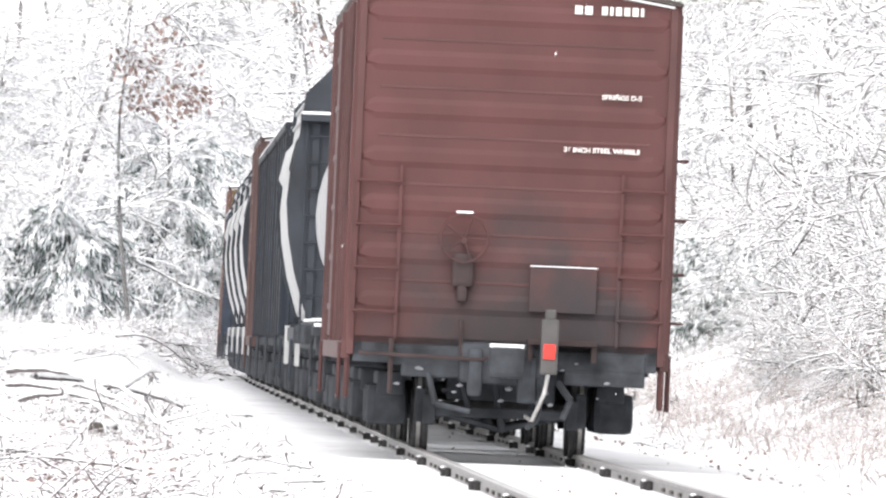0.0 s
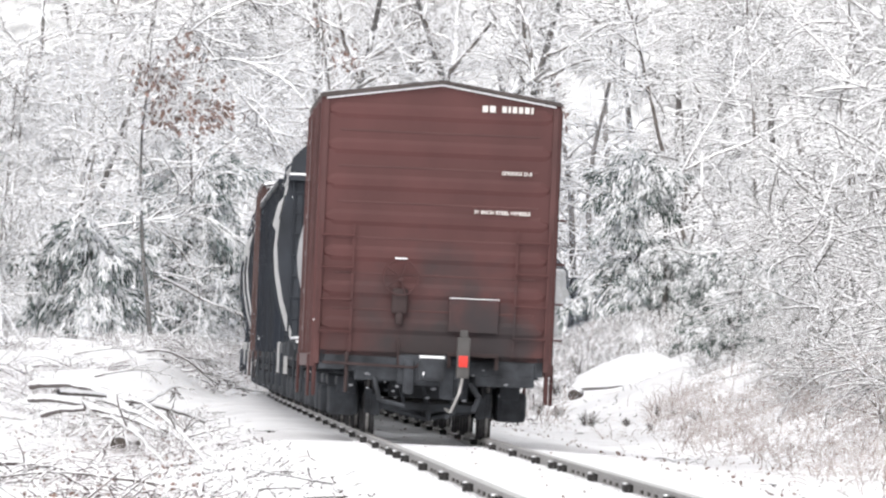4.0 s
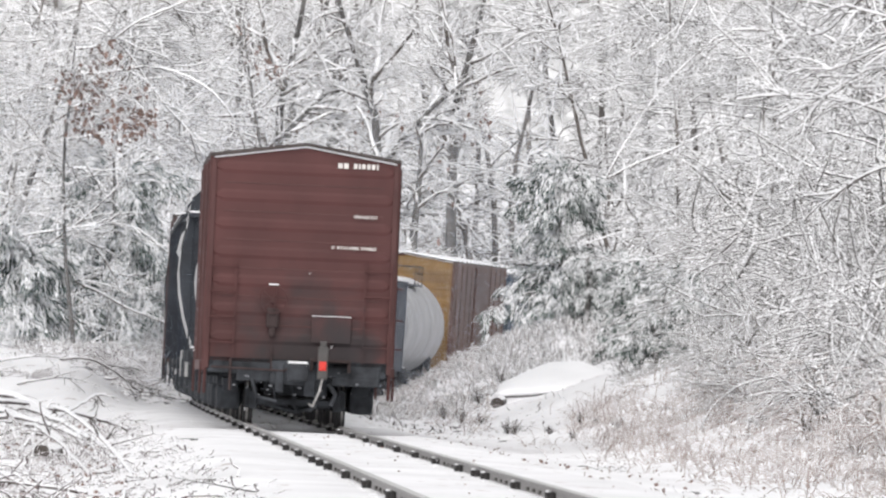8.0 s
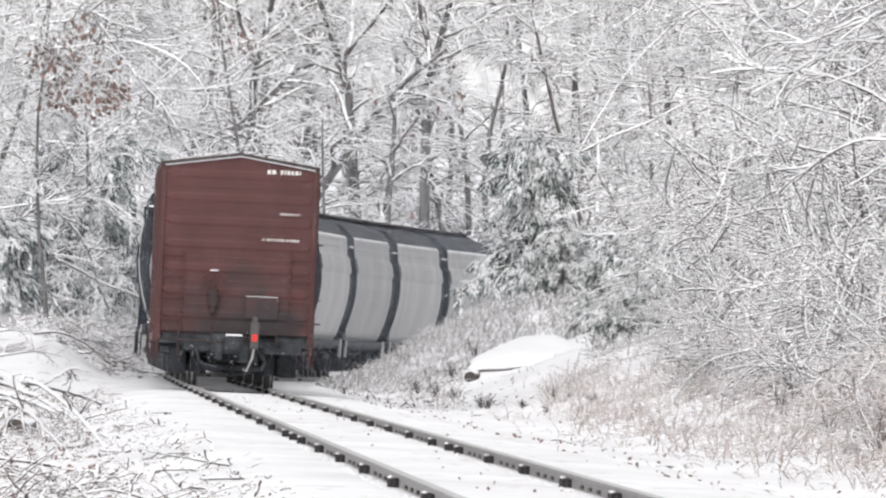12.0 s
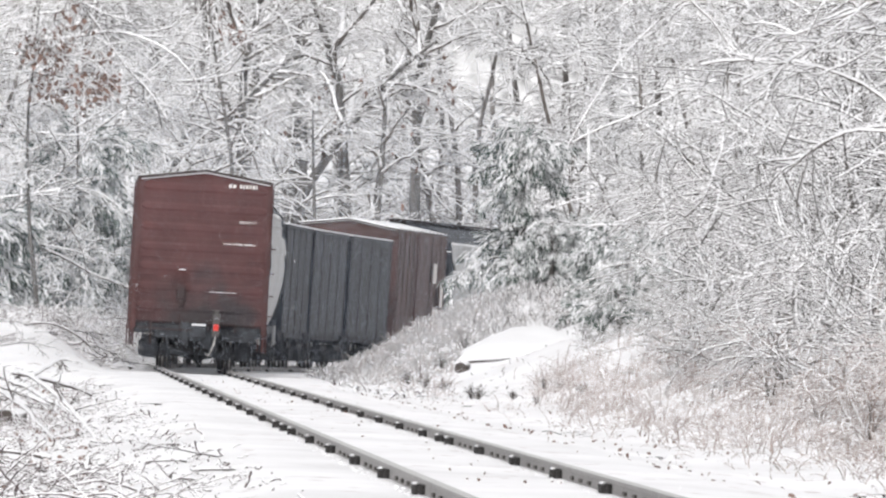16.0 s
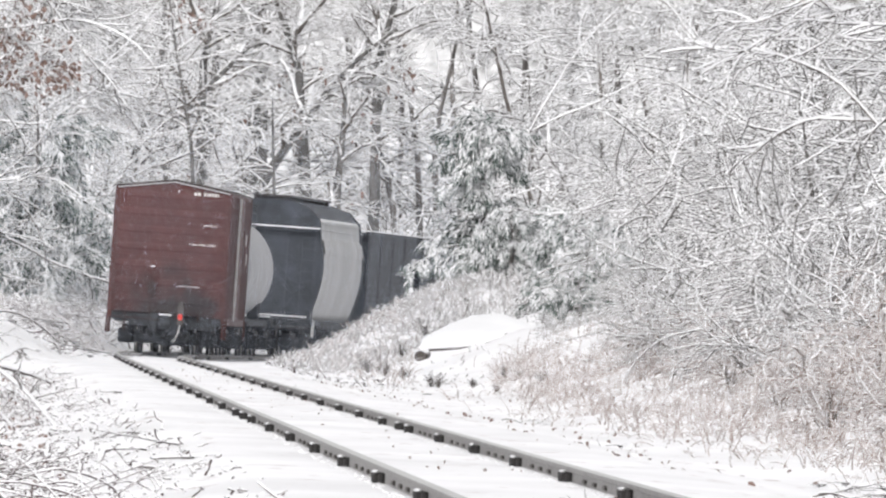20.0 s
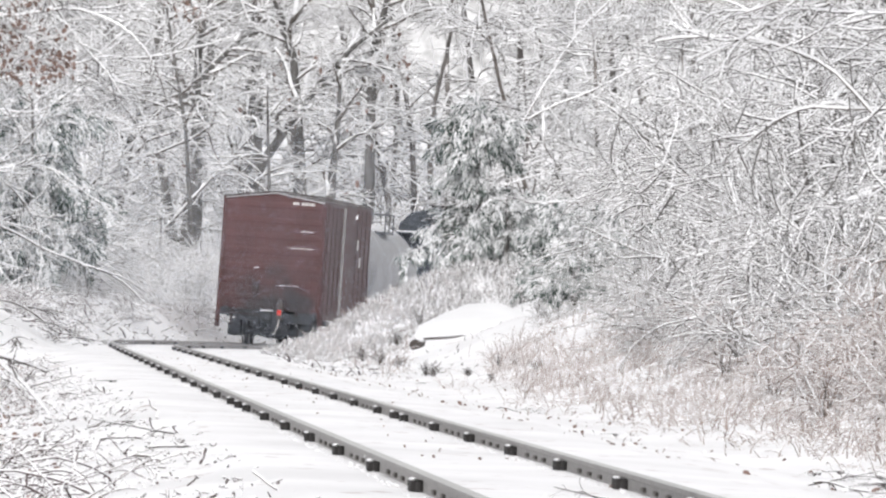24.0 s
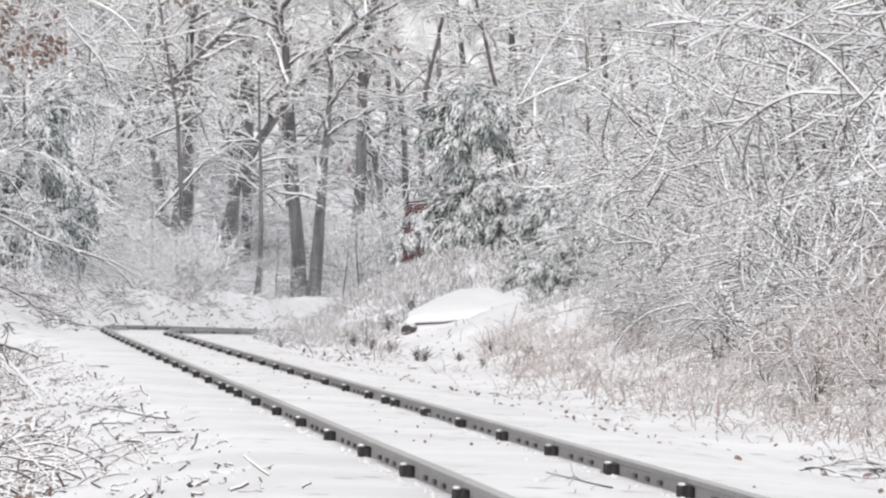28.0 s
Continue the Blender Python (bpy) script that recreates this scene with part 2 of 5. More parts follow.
def build_track():
    track = thing("railway_track", "jointed steel railway track half buried in snow", "railway track", kind="structure")
    k = len(RAIL_SECTION)
    bar = boxes((-0.055, -0.012, -0.45, 0.45, -0.135, -0.05), (0.012, 0.055, -0.45, 0.45, -0.135, -0.05), bevel=0.012)
    for q in (-0.33, -0.2, -0.07, 0.07, 0.2, 0.33):
        box(bar, -0.088, 0.078, q - 0.03, q + 0.03, -0.13, -0.052)
    box(bar, -0.13, 0.12, -0.32, -0.1, -0.175, -0.14)
    box(bar, -0.13, 0.12, 0.1, 0.32, -0.175, -0.14)
    joint = part("joint_bar", bar, DARK_IRON, track, "bolted dark iron joint bar")
    cap = bmesh.new()
    bmesh.ops.create_uvsphere(cap, u_segments=8, v_segments=5, radius=1, matrix=Matrix.Translation((-0.07, 0, -0.042)) @ Matrix.Diagonal((0.026, 0.25, 0.011, 1)))
    capped = part("snow_cap", cap, SNOW, track, "lump of snow on a joint bar", smooth=True)
    anchor = part("rail_anchor", boxes((-0.03, 0.03, -0.25, 0.25, -0.1, -0.072), bevel=0.004), WEB_STAIN, track)
    first = {"joint_bar": joint, "snow_cap": capped, "rail_anchor": anchor}

    def place(kind, m):
        ob = first[kind]
        if ob.get("placed"):
            o = ob.copy()
            scene.collection.objects.link(o)
            ob = o
        else:
            ob["placed"] = 1
        ob.matrix_basis = m

    for side, start, extra in ((-0.755, 92.0 - 11.85 * 5, 181.0), (0.755, 87.1 - 11.85 * 5, 174.2)):
        cuts = sorted([start + 11.85 * i for i in range(48)] + [extra])
        for y0, y1 in zip(cuts, cuts[1:]):
            steps = max(2, int((y1 - y0) / 1.5))
            bm = bmesh.new()
            rings = []
            for i in range(steps + 1):
                y = y0 + 0.004 + (y1 - y0 - 0.008) * i / steps
                m = track_pose(y) @ Matrix.Translation((side, 0, 0))
                rings.append([bm.verts.new(m @ Vector((x, 0, z))) for x, z in RAIL_SECTION])
            for a, b in zip(rings, rings[1:]):
                for i in range(k):
                    f = bm.faces.new((a[i], a[(i + 1) % k], b[(i + 1) % k], b[i]))
                    f.material_index = 1 if i in (6, 7, 8) else 0
            bm.faces.new(rings[0][::-1])
            bm.faces.new(rings[-1])
            bmesh.ops.recalc_face_normals(bm, faces=bm.faces)
            rail = part("rail", bm, RAIL, track)
            rail.data.materials.append(RAIL_TOP)
            if y0 > 60:
                m = track_pose(y0) @ Matrix.Translation((side, 0, 0))
                place("joint_bar", m)
                place("snow_cap", m)
                if y1 - y0 > 8:
                    for q in (0.38, 0.55, 0.72):
                        place("rail_anchor", track_pose(y0 + (y1 - y0) * q) @ Matrix.Translation((side, 0, 0)))


build_track()

# ---- paints of the train ----
BROWN = material("oxide_red_paint", (0.076, 0.029, 0.028), 0.65, noise_scale=0.9, spread=0.16, stretch=(1, 1, 0.5), bump=0.15, bump_scale=9,
                 speck=(7.0, 0.72, (0.16, 0.09, 0.08)))
BROWN_END = material("oxide_red_end_paint", (0.074, 0.0275, 0.0265), 0.65, noise_scale=1.3, spread=0.15, stretch=(1, 1, 0.6), bump=0.15, bump_scale=9)


def grime(m, centre, size, colour):
    """A ragged stain of soot round a place on a car, thrown up by the wheels."""
    n, l = m.node_tree.nodes, m.node_tree.links
    b = n["Principled BSDF"]
    was = b.inputs["Base Color"].links[0].from_socket
    co = n.new("ShaderNodeTexCoord")
    mp = n.new("ShaderNodeMapping")
    mp.vector_type = "TEXTURE"
    mp.inputs["Location"].default_value, mp.inputs["Scale"].default_value = centre, size
    l.new(co.outputs["Object"], mp.inputs[0])
    ln = n.new("ShaderNodeVectorMath")
    ln.operation = "LENGTH"
    l.new(mp.outputs[0], ln.inputs[0])
    no = n.new("ShaderNodeTexNoise")
    no.inputs["Scale"].default_value, no.inputs["Detail"].default_value = 2.6, 5
    l.new(co.outputs["Object"], no.inputs["Vector"])
    add = n.new("ShaderNodeMath")
    add.operation = "MULTIPLY_ADD"
    l.new(no.outputs[0], add.inputs[0])
    add.inputs[1].default_value = 1.5
    l.new(ln.outputs["Value"], add.inputs[2])
    cut = n.new("ShaderNodeMapRange")
    cut.inputs["From Min"].default_value, cut.inputs["From Max"].default_value = 1.95, 1.1
    l.new(add.outputs[0], cut.inputs[0])
    mix = n.new("ShaderNodeMix")
    mix.data_type = "RGBA"
    l.new(cut.outputs[0], mix.inputs["Factor"])
    l.new(was, mix.inputs["A"])
    mix.inputs["B"].default_value = (*colour, 1)
    l.new(mix.outputs["Result"], b.inputs["Base Color"])


grime(BROWN_END, (0.10, 0, 0.85), (1.2, 100, 1.35), (0.028, 0.021, 0.022))
grime(BROWN_END, (0.75, 0, 1.1), (0.5, 100, 0.7), (0.028, 0.022, 0.024))
BROWN_RIB = material("oxide_red_rib", (0.068, 0.028, 0.027), 0.6, noise_scale=1.5, spread=0.25, stretch=(0.5, 1, 1))
SOOT = material("sooty_red_steel", (0.04, 0.027, 0.027), 0.8, noise_scale=2.2, spread=0.45)
BROWN_OLD = material("faded_brown_paint", (0.070, 0.040, 0.037), 0.7, noise_scale=1.2, spread=0.3)
ROOF = material("roof_steel", (0.055, 0.045, 0.043), 0.7, noise_scale=2, spread=0.3, snow=(0.62, 0.5, 0.6))
COAL = material("coal_black_paint", (0.011, 0.014, 0.021), 0.65, noise_scale=1.1, spread=0.5, bump=0.2, bump_scale=8)
BLACK = material("black_car_paint", (0.024, 0.028, 0.036), 0.65, noise_scale=1.5, spread=0.4, bump=0.2, bump_scale=8)
UNDER = material("grimy_underframe", (0.036, 0.039, 0.045), 0.85, noise_scale=4, spread=0.5, bump=0.3, bump_scale=20)
HOPPER_GREY = material("light_grey_car_paint", (0.37, 0.37, 0.37), 0.55, noise_scale=0.9, spread=0.12, stretch=(1, 1, 0.4), speck=(3.0, 0.68, (0.26, 0.25, 0.245)), snow=(0.52, 0.3, 0.5))
TANK_WHITE = material("off_white_tank_paint", (0.31, 0.31, 0.32), 0.5, noise_scale=1, spread=0.15, snow=(0.75, 0.6, 0.9))
YELLOW = material("ochre_yellow_paint", (0.21, 0.12, 0.036), 0.6, noise_scale=1.1, spread=0.25)
TAN = material("weathered_ochre_paint", (0.10, 0.056, 0.044), 0.7, noise_scale=0.8, spread=0.3, stretch=(1, 1, 0.5))
GREEN = material("green_paint", (0.05, 0.13, 0.10), 0.6, noise_scale=2, spread=0.2)
SLATE = material("dark_slate_paint", (0.018, 0.026, 0.042), 0.65, noise_scale=1.1, spread=0.25)
BLUE = material("slate_blue_paint", (0.042, 0.062, 0.098), 0.6, noise_scale=1.1, spread=0.25)
WHITE = material("white_lettering", (0.6, 0.57, 0.55), 0.6, noise_scale=20, spread=0.08)
PALE = material("pale_galvanised_steel", (0.42, 0.41, 0.40), 0.5, 0.3, noise_scale=4, spread=0.2)
STEEL = material("worn_wheel_steel", (0.42, 0.41, 0.40), 0.35, 0.6, noise_scale=10, spread=0.3)
DIRTY_SNOW = material("dirty_snow", (0.16, 0.165, 0.18), 0.8, noise_scale=9, spread=0.5)
WHEEL_DARK = material("sooty_wheel_iron", (0.042, 0.041, 0.043), 0.7, 0.2, noise_scale=9, spread=0.4)
DEVICE = material("grey_device_plastic", (0.06, 0.057, 0.056), 0.6, noise_scale=5, spread=0.2)
RED_LAMP = material("red_marker_lamp", (0.6, 0.04, 0.03), 0.3)
RED_LAMP.node_tree.nodes["Principled BSDF"].inputs["Emission Color"].default_value = (1, 0.05, 0.03, 1)
RED_LAMP.node_tree.nodes["Principled BSDF"].inputs["Emission Strength"].default_value = 0.01


# ---- the train: x to the right, y along the line, z up from the rail head ----
def wheelset_mesh():
    bm = bmesh.new()
    for s in (-1, 1):
        prof = [(0.66, 0.455), (0.69, 0.455), (0.705, 0.425), (0.733, 0.423), (0.768, 0.42), (0.80, 0.418), (0.80, 0.36), (0.775, 0.34), (0.77, 0.13), (0.82, 0.11), (0.82, 0.0001)]
        lathe(bm, [(s * d, r) for d, r in prof], sides=24, along="X")
    for f in bm.faces:                          # the strip that the rail keeps bright
        c = f.calc_center_median()
        f.material_index = int(0.735 < abs(c.x) < 0.766 and math.hypot(c.y, c.z) > 0.4)
    rod(bm, (-0.7, 0, 0), (0.7, 0, 0), 0.085, sides=10)
    for i in range(3):
        a = 2 * math.pi * i / 3
        for s in (-1, 1):
            rod(bm, (s * 0.772, 0.24 * math.cos(a), 0.24 * math.sin(a)), (s * 0.782, 0.24 * math.cos(a), 0.24 * math.sin(a)), 0.04, sides=8)
    return bm


MESHES = {}


def shared(key, make, mat):
    if key not in MESHES:
        bm = make()
        me = bpy.data.meshes.new(key)
        bm.to_mesh(me)
        bm.free()
        me.materials.append(mat)
        MESHES[key] = me
    return MESHES[key]


def side_frame_mesh():
    bm = bmesh.new()
    box(bm, -0.11, 0.15, -1.15, 1.15, 0.48, 0.70, bevel=0.03)
    box(bm, -0.07, 0.07, -0.45, 0.45, 0.22, 0.36, bevel=0.02)
    for s in (-1, 1):
        rod(bm, (0, s * 0.45, 0.3), (0, s * 0.95, 0.52), 0.075, sides=6)
        box(bm, -0.14, 0.24, s * 0.9 - 0.2, s * 0.9 + 0.2, 0.2, 0.58, bevel=0.07)
        box(bm, -0.08, 0.08, s * 0.32 - 0.05, s * 0.32 + 0.05, 0.3, 0.55)
    for i in (-0.16, 0, 0.16):
        rod(bm, (0, i, 0.34), (0, i, 0.54), 0.065, sides=10)
    return bm


def add_truck(car, y):
    truck = part("truck", boxes((-0.95, 0.95, -0.18, 0.18, 0.38, 0.62), (-0.3, 0.3, -0.3, 0.3, 0.6, 0.74),
                                (-0.85, 0.85, -0.62, -0.5, 0.3, 0.42), (-0.85, 0.85, 0.5, 0.62, 0.3, 0.42), bevel=0.015), UNDER, car)
    truck.location = (0, y, 0)
    for s in (-1, 1):
        f = new("side_frame", shared("side_frame", side_frame_mesh, UNDER))
        f.parent, f.location = truck, (s * 1.0, 0, 0)
        if s < 0:
            f.rotation_euler = (0, 0, math.pi)
    for s in (-1, 1):
        y = s * 1.36
        part("brake_beam", boxes((-0.66, 0.66, y - 0.04, y + 0.04, 0.3, 0.4), (-0.5, 0.5, s * 0.93 - 0.44, s * 0.93 + 0.44, 0.46, 0.78), (-0.72, -0.6, y - 0.08, y + 0.02, 0.22, 0.5), (0.6, 0.72, y - 0.08, y + 0.02, 0.22, 0.5), bevel=0.02), UNDER, truck)
        for i, (p, q, r) in enumerate((((-0.6, 0, 0.34), (0.0, -0.1, 0.2), 0.03), ((0.6, 0, 0.34), (0.0, -0.1, 0.2), 0.03), ((0.03, 0, 0.18), (-0.08, 0, 0.72), 0.035), ((-0.3, 0.03, 0.4), (-0.42, 0, 0.8), 0.025),
                                       ((0.28, 0, 0.38), (0.34, 0, 0.82), 0.03), ((-0.08, 0, 0.6), (0.5, -0.3, 0.66), 0.02), ((-0.55, 0, 0.55), (0.1, -0.2, 0.5), 0.022))):
            f = new("brake_rod", shared("brake_rod_%d" % i, lambda: rods((p, q, r), sides=6), UNDER))
            f.parent, f.location = truck, (0, y, 0)
            f.scale = (1, s, 1)
        for q in (-1, 1):
            part("brake_shoe", boxes((min(q * 0.69, q * 0.79), max(q * 0.69, q * 0.79), y - 0.05, y + 0.03, 0.24, 0.56), bevel=0.025), UNDER, truck)
    sets = []
    for s in (-1, 1):
        w = new("wheelset", shared("wheelset", wheelset_mesh, WHEEL_DARK))
        if len(w.data.materials) < 2:
            w.data.materials.append(STEEL)
        w.parent, w.location = truck, (0, s * 0.9, 0.42)
        sets.append((w, s * 0.9))
    return sets


def add_coupler(car, y, s):
    bm = bmesh.new()
    box(bm, -0.09, 0.09, min(y, y + s * 0.55), max(y, y + s * 0.55), 0.74, 0.92, bevel=0.02)
    box(bm, -0.16, 0.17, min(y + s * 0.5, y + s * 0.85), max(y + s * 0.5, y + s * 0.85), 0.68, 0.97, bevel=0.05)
    box(bm, -0.28, 0.28, min(y - s * 0.3, y), max(y - s * 0.3, y), 0.66, 1.0, bevel=0.02)
    c = part("coupler", bm, UNDER, car, "dark iron knuckle coupler")
    part("snow_cap", boxes((-0.15, 0.16, min(y + s * 0.3, y + s * 0.82), max(y + s * 0.3, y + s * 0.82), 0.955, 0.995), bevel=0.012), SNOW, c)
    hose = bmesh.new()
    pts = [(0.32, y + s * 0.1, 0.7), (0.34, y + s * 0.35, 0.5), (0.3, y + s * 0.55, 0.3), (0.22, y + s * 0.75, 0.24)]
    for a, b in zip(pts, pts[1:]):
        rod(hose, a, b, 0.028, sides=8)
    part("air_hose", hose, UNDER, c)


def add_ladder(car, x, y, z0, z1, along, rungs, mat, width=0.42):
    bm = bmesh.new()
    ends = ((x - width / 2, x + width / 2) if along == "x" else (y - width / 2, y + width / 2))
    for e in ends:
        p = (e, y) if along == "x" else (x, e)
        rod(bm, (*p, z0), (*p, z1), 0.018, sides=6)
    for i in range(rungs):
        z = z0 + (z1 - z0) * (i + 0.5) / rungs
        if along == "x":
            rod(bm, (ends[0], y, z), (ends[1], y, z), 0.013, sides=6)
        else:
            rod(bm, (x, ends[0], z), (x, ends[1], z), 0.013, sides=6)
    return part("ladder", bm, mat, car)


def stirrup(car, x, y, mat):
    return part("stirrup_step", rods(((x, y - 0.2, 0.95), (x, y - 0.2, 0.45), 0.02), ((x, y + 0.2, 0.95), (x, y + 0.2, 0.45), 0.02),
                                     ((x, y - 0.2, 0.45), (x, y + 0.2, 0.45), 0.022), sides=6), mat, car)


def underframe(car, half, width=1.35):
    part("underframe", boxes((-0.3, 0.3, -half, half, 0.72, 1.02), (-width, width, -half, -half + 0.25, 0.78, 1.02), (-width, width, half - 0.25, half, 0.78, 1.02),
                             (-width, width, -0.2, 0.2, 0.8, 1.02), (-width, -width + 0.08, -half, half, 0.84, 1.02), (width - 0.08, width, -half, half, 0.84, 1.02),
                             (-width, width, -half + 2.3, -half + 2.7, 0.74, 1.0), (-width, width, half - 2.7, half - 2.3, 0.74, 1.0)), UNDER, car)
    part("brake_cylinder", rods(((0.6, -0.8, 0.7), (0.6, 0.2, 0.7), 0.16), sides=14), UNDER, car)
    part("air_reservoir", rods(((-0.7, 1.0, 0.68), (-0.7, 2.1, 0.68), 0.22), sides=14), UNDER, car)


def boxcar(label, paint, rib, half=7.95, eave=4.2, peak=4.42, end_mat=None, door=None, ladders=True, wheels=None, roof_snow=True, pale_post=False):
    car = thing("boxcar", label, "boxcar", "cars of the freight train")
    w, z0 = 1.45, 0.96
    e = half
    part("side_wall", boxes((-w - 0.05, -w, -e, e, z0, eave), bevel=0.008), paint, car)
    part("side_wall", boxes((w, w + 0.05, -e, e, z0, eave), bevel=0.008), paint, car)
    for s in (-1, 1):
        bm = bmesh.new()
        y0, y1 = sorted((s * e, s * (e - 0.06)))
        extruded(bm, [(-w, z0), (w, z0), (w, eave), (0, peak - 0.03), (-w, eave)], y0, y1)
        end = part("end_wall", bm, end_mat or paint, car)
        for i in range(7):                      # pressed ribs, thick in the middle and tapering to both ends
            z = 1.34 + i * 0.445
            ribm = bmesh.new()
            a0, a1 = s * (e - 0.01), s * (e + 0.017)
            sec = [(-1.40, 0.03), (-1.3, 0.11), (1.3, 0.11), (1.40, 0.03)]
            low = [ribm.verts.new((x, a0, z - h - 0.02)) for x, h in sec]
            up = [ribm.verts.new((x, a0, z + h + 0.02)) for x, h in sec]
            lo2 = [ribm.verts.new((x * 0.985, a1, z - h * 0.35)) for x, h in sec]
            up2 = [ribm.verts.new((x * 0.985, a1, z + h * 0.45)) for x, h in sec]
            for r0, r1 in ((low, lo2), (lo2, up2), (up2, up)):
                for j in range(3):
                    ribm.faces.new((r0[j], r0[j + 1], r1[j + 1], r1[j]))
            for j in (0, 3):
                ribm.faces.new((low[j], lo2[j], up2[j], up[j]))
            bmesh.ops.recalc_face_normals(ribm, faces=ribm.faces)
            part("end_rib", ribm, end_mat or paint, end)
            small = boxes((-1.25, 1.25, min(a0, s * (e + 0.007)), max(a0, s * (e + 0.007)), z + 0.19, z + 0.215), bevel=0.006)
            if i < 6:
                part("end_rib", small, rib, end)
        for x in (-w - 0.02, w - 0.05):
            part("corner_post", boxes((x, x + 0.075, min(y0, s * (e + 0.03)), max(y1, s * (e + 0.03)), z0 - 0.12, eave), bevel=0.01), rib, car)
    bm = bmesh.new()
    extruded(bm, [(-w - 0.06, eave - 0.035), (-w - 0.06, eave), (0, peak), (w + 0.06, eave), (w + 0.06, eave - 0.035), (0, peak - 0.035)], -e - 0.1, e + 0.1)
    roof = part("roof", bm, ROOF, car, "low-pitched steel roof with lying snow")
    for i in range(12):
        y = -e + 0.8 + i * (2 * e - 1.6) / 11
        bm = bmesh.new()
        extruded(bm, [(-w - 0.06, eave), (0, peak), (w + 0.06, eave), (w + 0.06, eave + 0.03), (0, peak + 0.03), (-w - 0.06, eave + 0.03)], y - 0.04, y + 0.04)
        part("roof_seam", bm, ROOF, roof)
    if roof_snow:
        bm = bmesh.new()
        q = w + 0.03
        extruded(bm, [(-q, eave + 0.004), (0, peak + 0.004), (q, eave + 0.004), (q - 0.02, eave + 0.035), (0, peak + 0.04), (-q + 0.02, eave + 0.035)], -e - 0.05, e + 0.05)
        part("roof_snow", bm, SNOW, car, "snow lying on the roof")
    for s in (-1, 1):                           # snow caught under the edge of the roof, over the end
        bm = bmesh.new()
        y0, y1 = sorted((s * (e + 0.005), s * (e + 0.05)))
        extruded(bm, [(-w + 0.02, eave - 0.054), (0, peak - 0.06), (w - 0.02, eave - 0.054), (w - 0.02, eave - 0.034), (0, peak - 0.036), (-w + 0.02, eave - 0.034)], y0, y1)
        part("snow_edge", bm, SNOW, car, "thin line of snow along the roof edge")
    for s in (-1, 1):
        for i in range(11):                     # side posts, with the sliding door between
            y = -e + 0.55 + i * (2 * e - 1.1) / 10
            if abs(y) > 1.6:
                part("side_post", boxes((min(s * (w + 0.05), s * (w + 0.08)), max(s * (w + 0.05), s * (w + 0.08)), y - 0.05, y + 0.05, z0, eave - 0.1), bevel=0.008), rib, car)
        dr = part("door", boxes((min(s * (w + 0.05), s * (w + 0.085)), max(s * (w + 0.05), s * (w + 0.085)), -1.55, 1.55, z0 + 0.05, eave - 0.2), bevel=0.01), door or paint, car)
        for i in range(6):
            part("door_bar", boxes((min(s * (w + 0.085), s * (w + 0.1)), max(s * (w + 0.085), s * (w + 0.1)), -1.5, 1.5, z0 + 0.3 + i * 0.48, z0 + 0.36 + i * 0.48), bevel=0.006), rib, dr)
        part("door_post", boxes((min(s * (w + 0.05), s * (w + 0.105)), max(s * (w + 0.05), s * (w + 0.105)), -2.0, -1.85, z0, eave - 0.1), bevel=0.008), PALE if pale_post and s > 0 else rib, car, "scuffed door post")
        part("sill", boxes((min(s * (w - 0.02), s * (w + 0.06)), max(s * (w - 0.02), s * (w + 0.06)), -e, e, z0 - 0.16, z0 + 0.02), bevel=0.01), rib, car)
    underframe(car, half, 1.4)
    for y in (-half + 2.2, half - 2.2):
        sets = add_truck(car, y)
        if wheels is not None:
            wheels.extend(sets)
    for s in (-1, 1):
        add_coupler(car, s * half, s)
    if ladders:
        for x in (-w - 0.07, w + 0.07):
            for y in (-e + 0.35, e - 0.35):
                stirrup(car, x, y, rib)
                add_ladder(car, x * 0.99, y, 1.0, 2.2, "y", 4, rib)
    return car


def hopper_section(grow=0.0):
    pts = [(1.17, 1.02), (1.32, 1.3), (1.46, 1.75), (1.55, 2.2), (1.585, 2.6), (1.555, 3.02), (1.46, 3.45), (1.445, 3.6), (1.40, 3.95), (1.05, 4.3), (0.45, 4.45)]
    pts = [(x + grow, z + grow * 0.5) for x, z in pts]
    return pts + [(-x, z) for x, z in pts[::-1]]


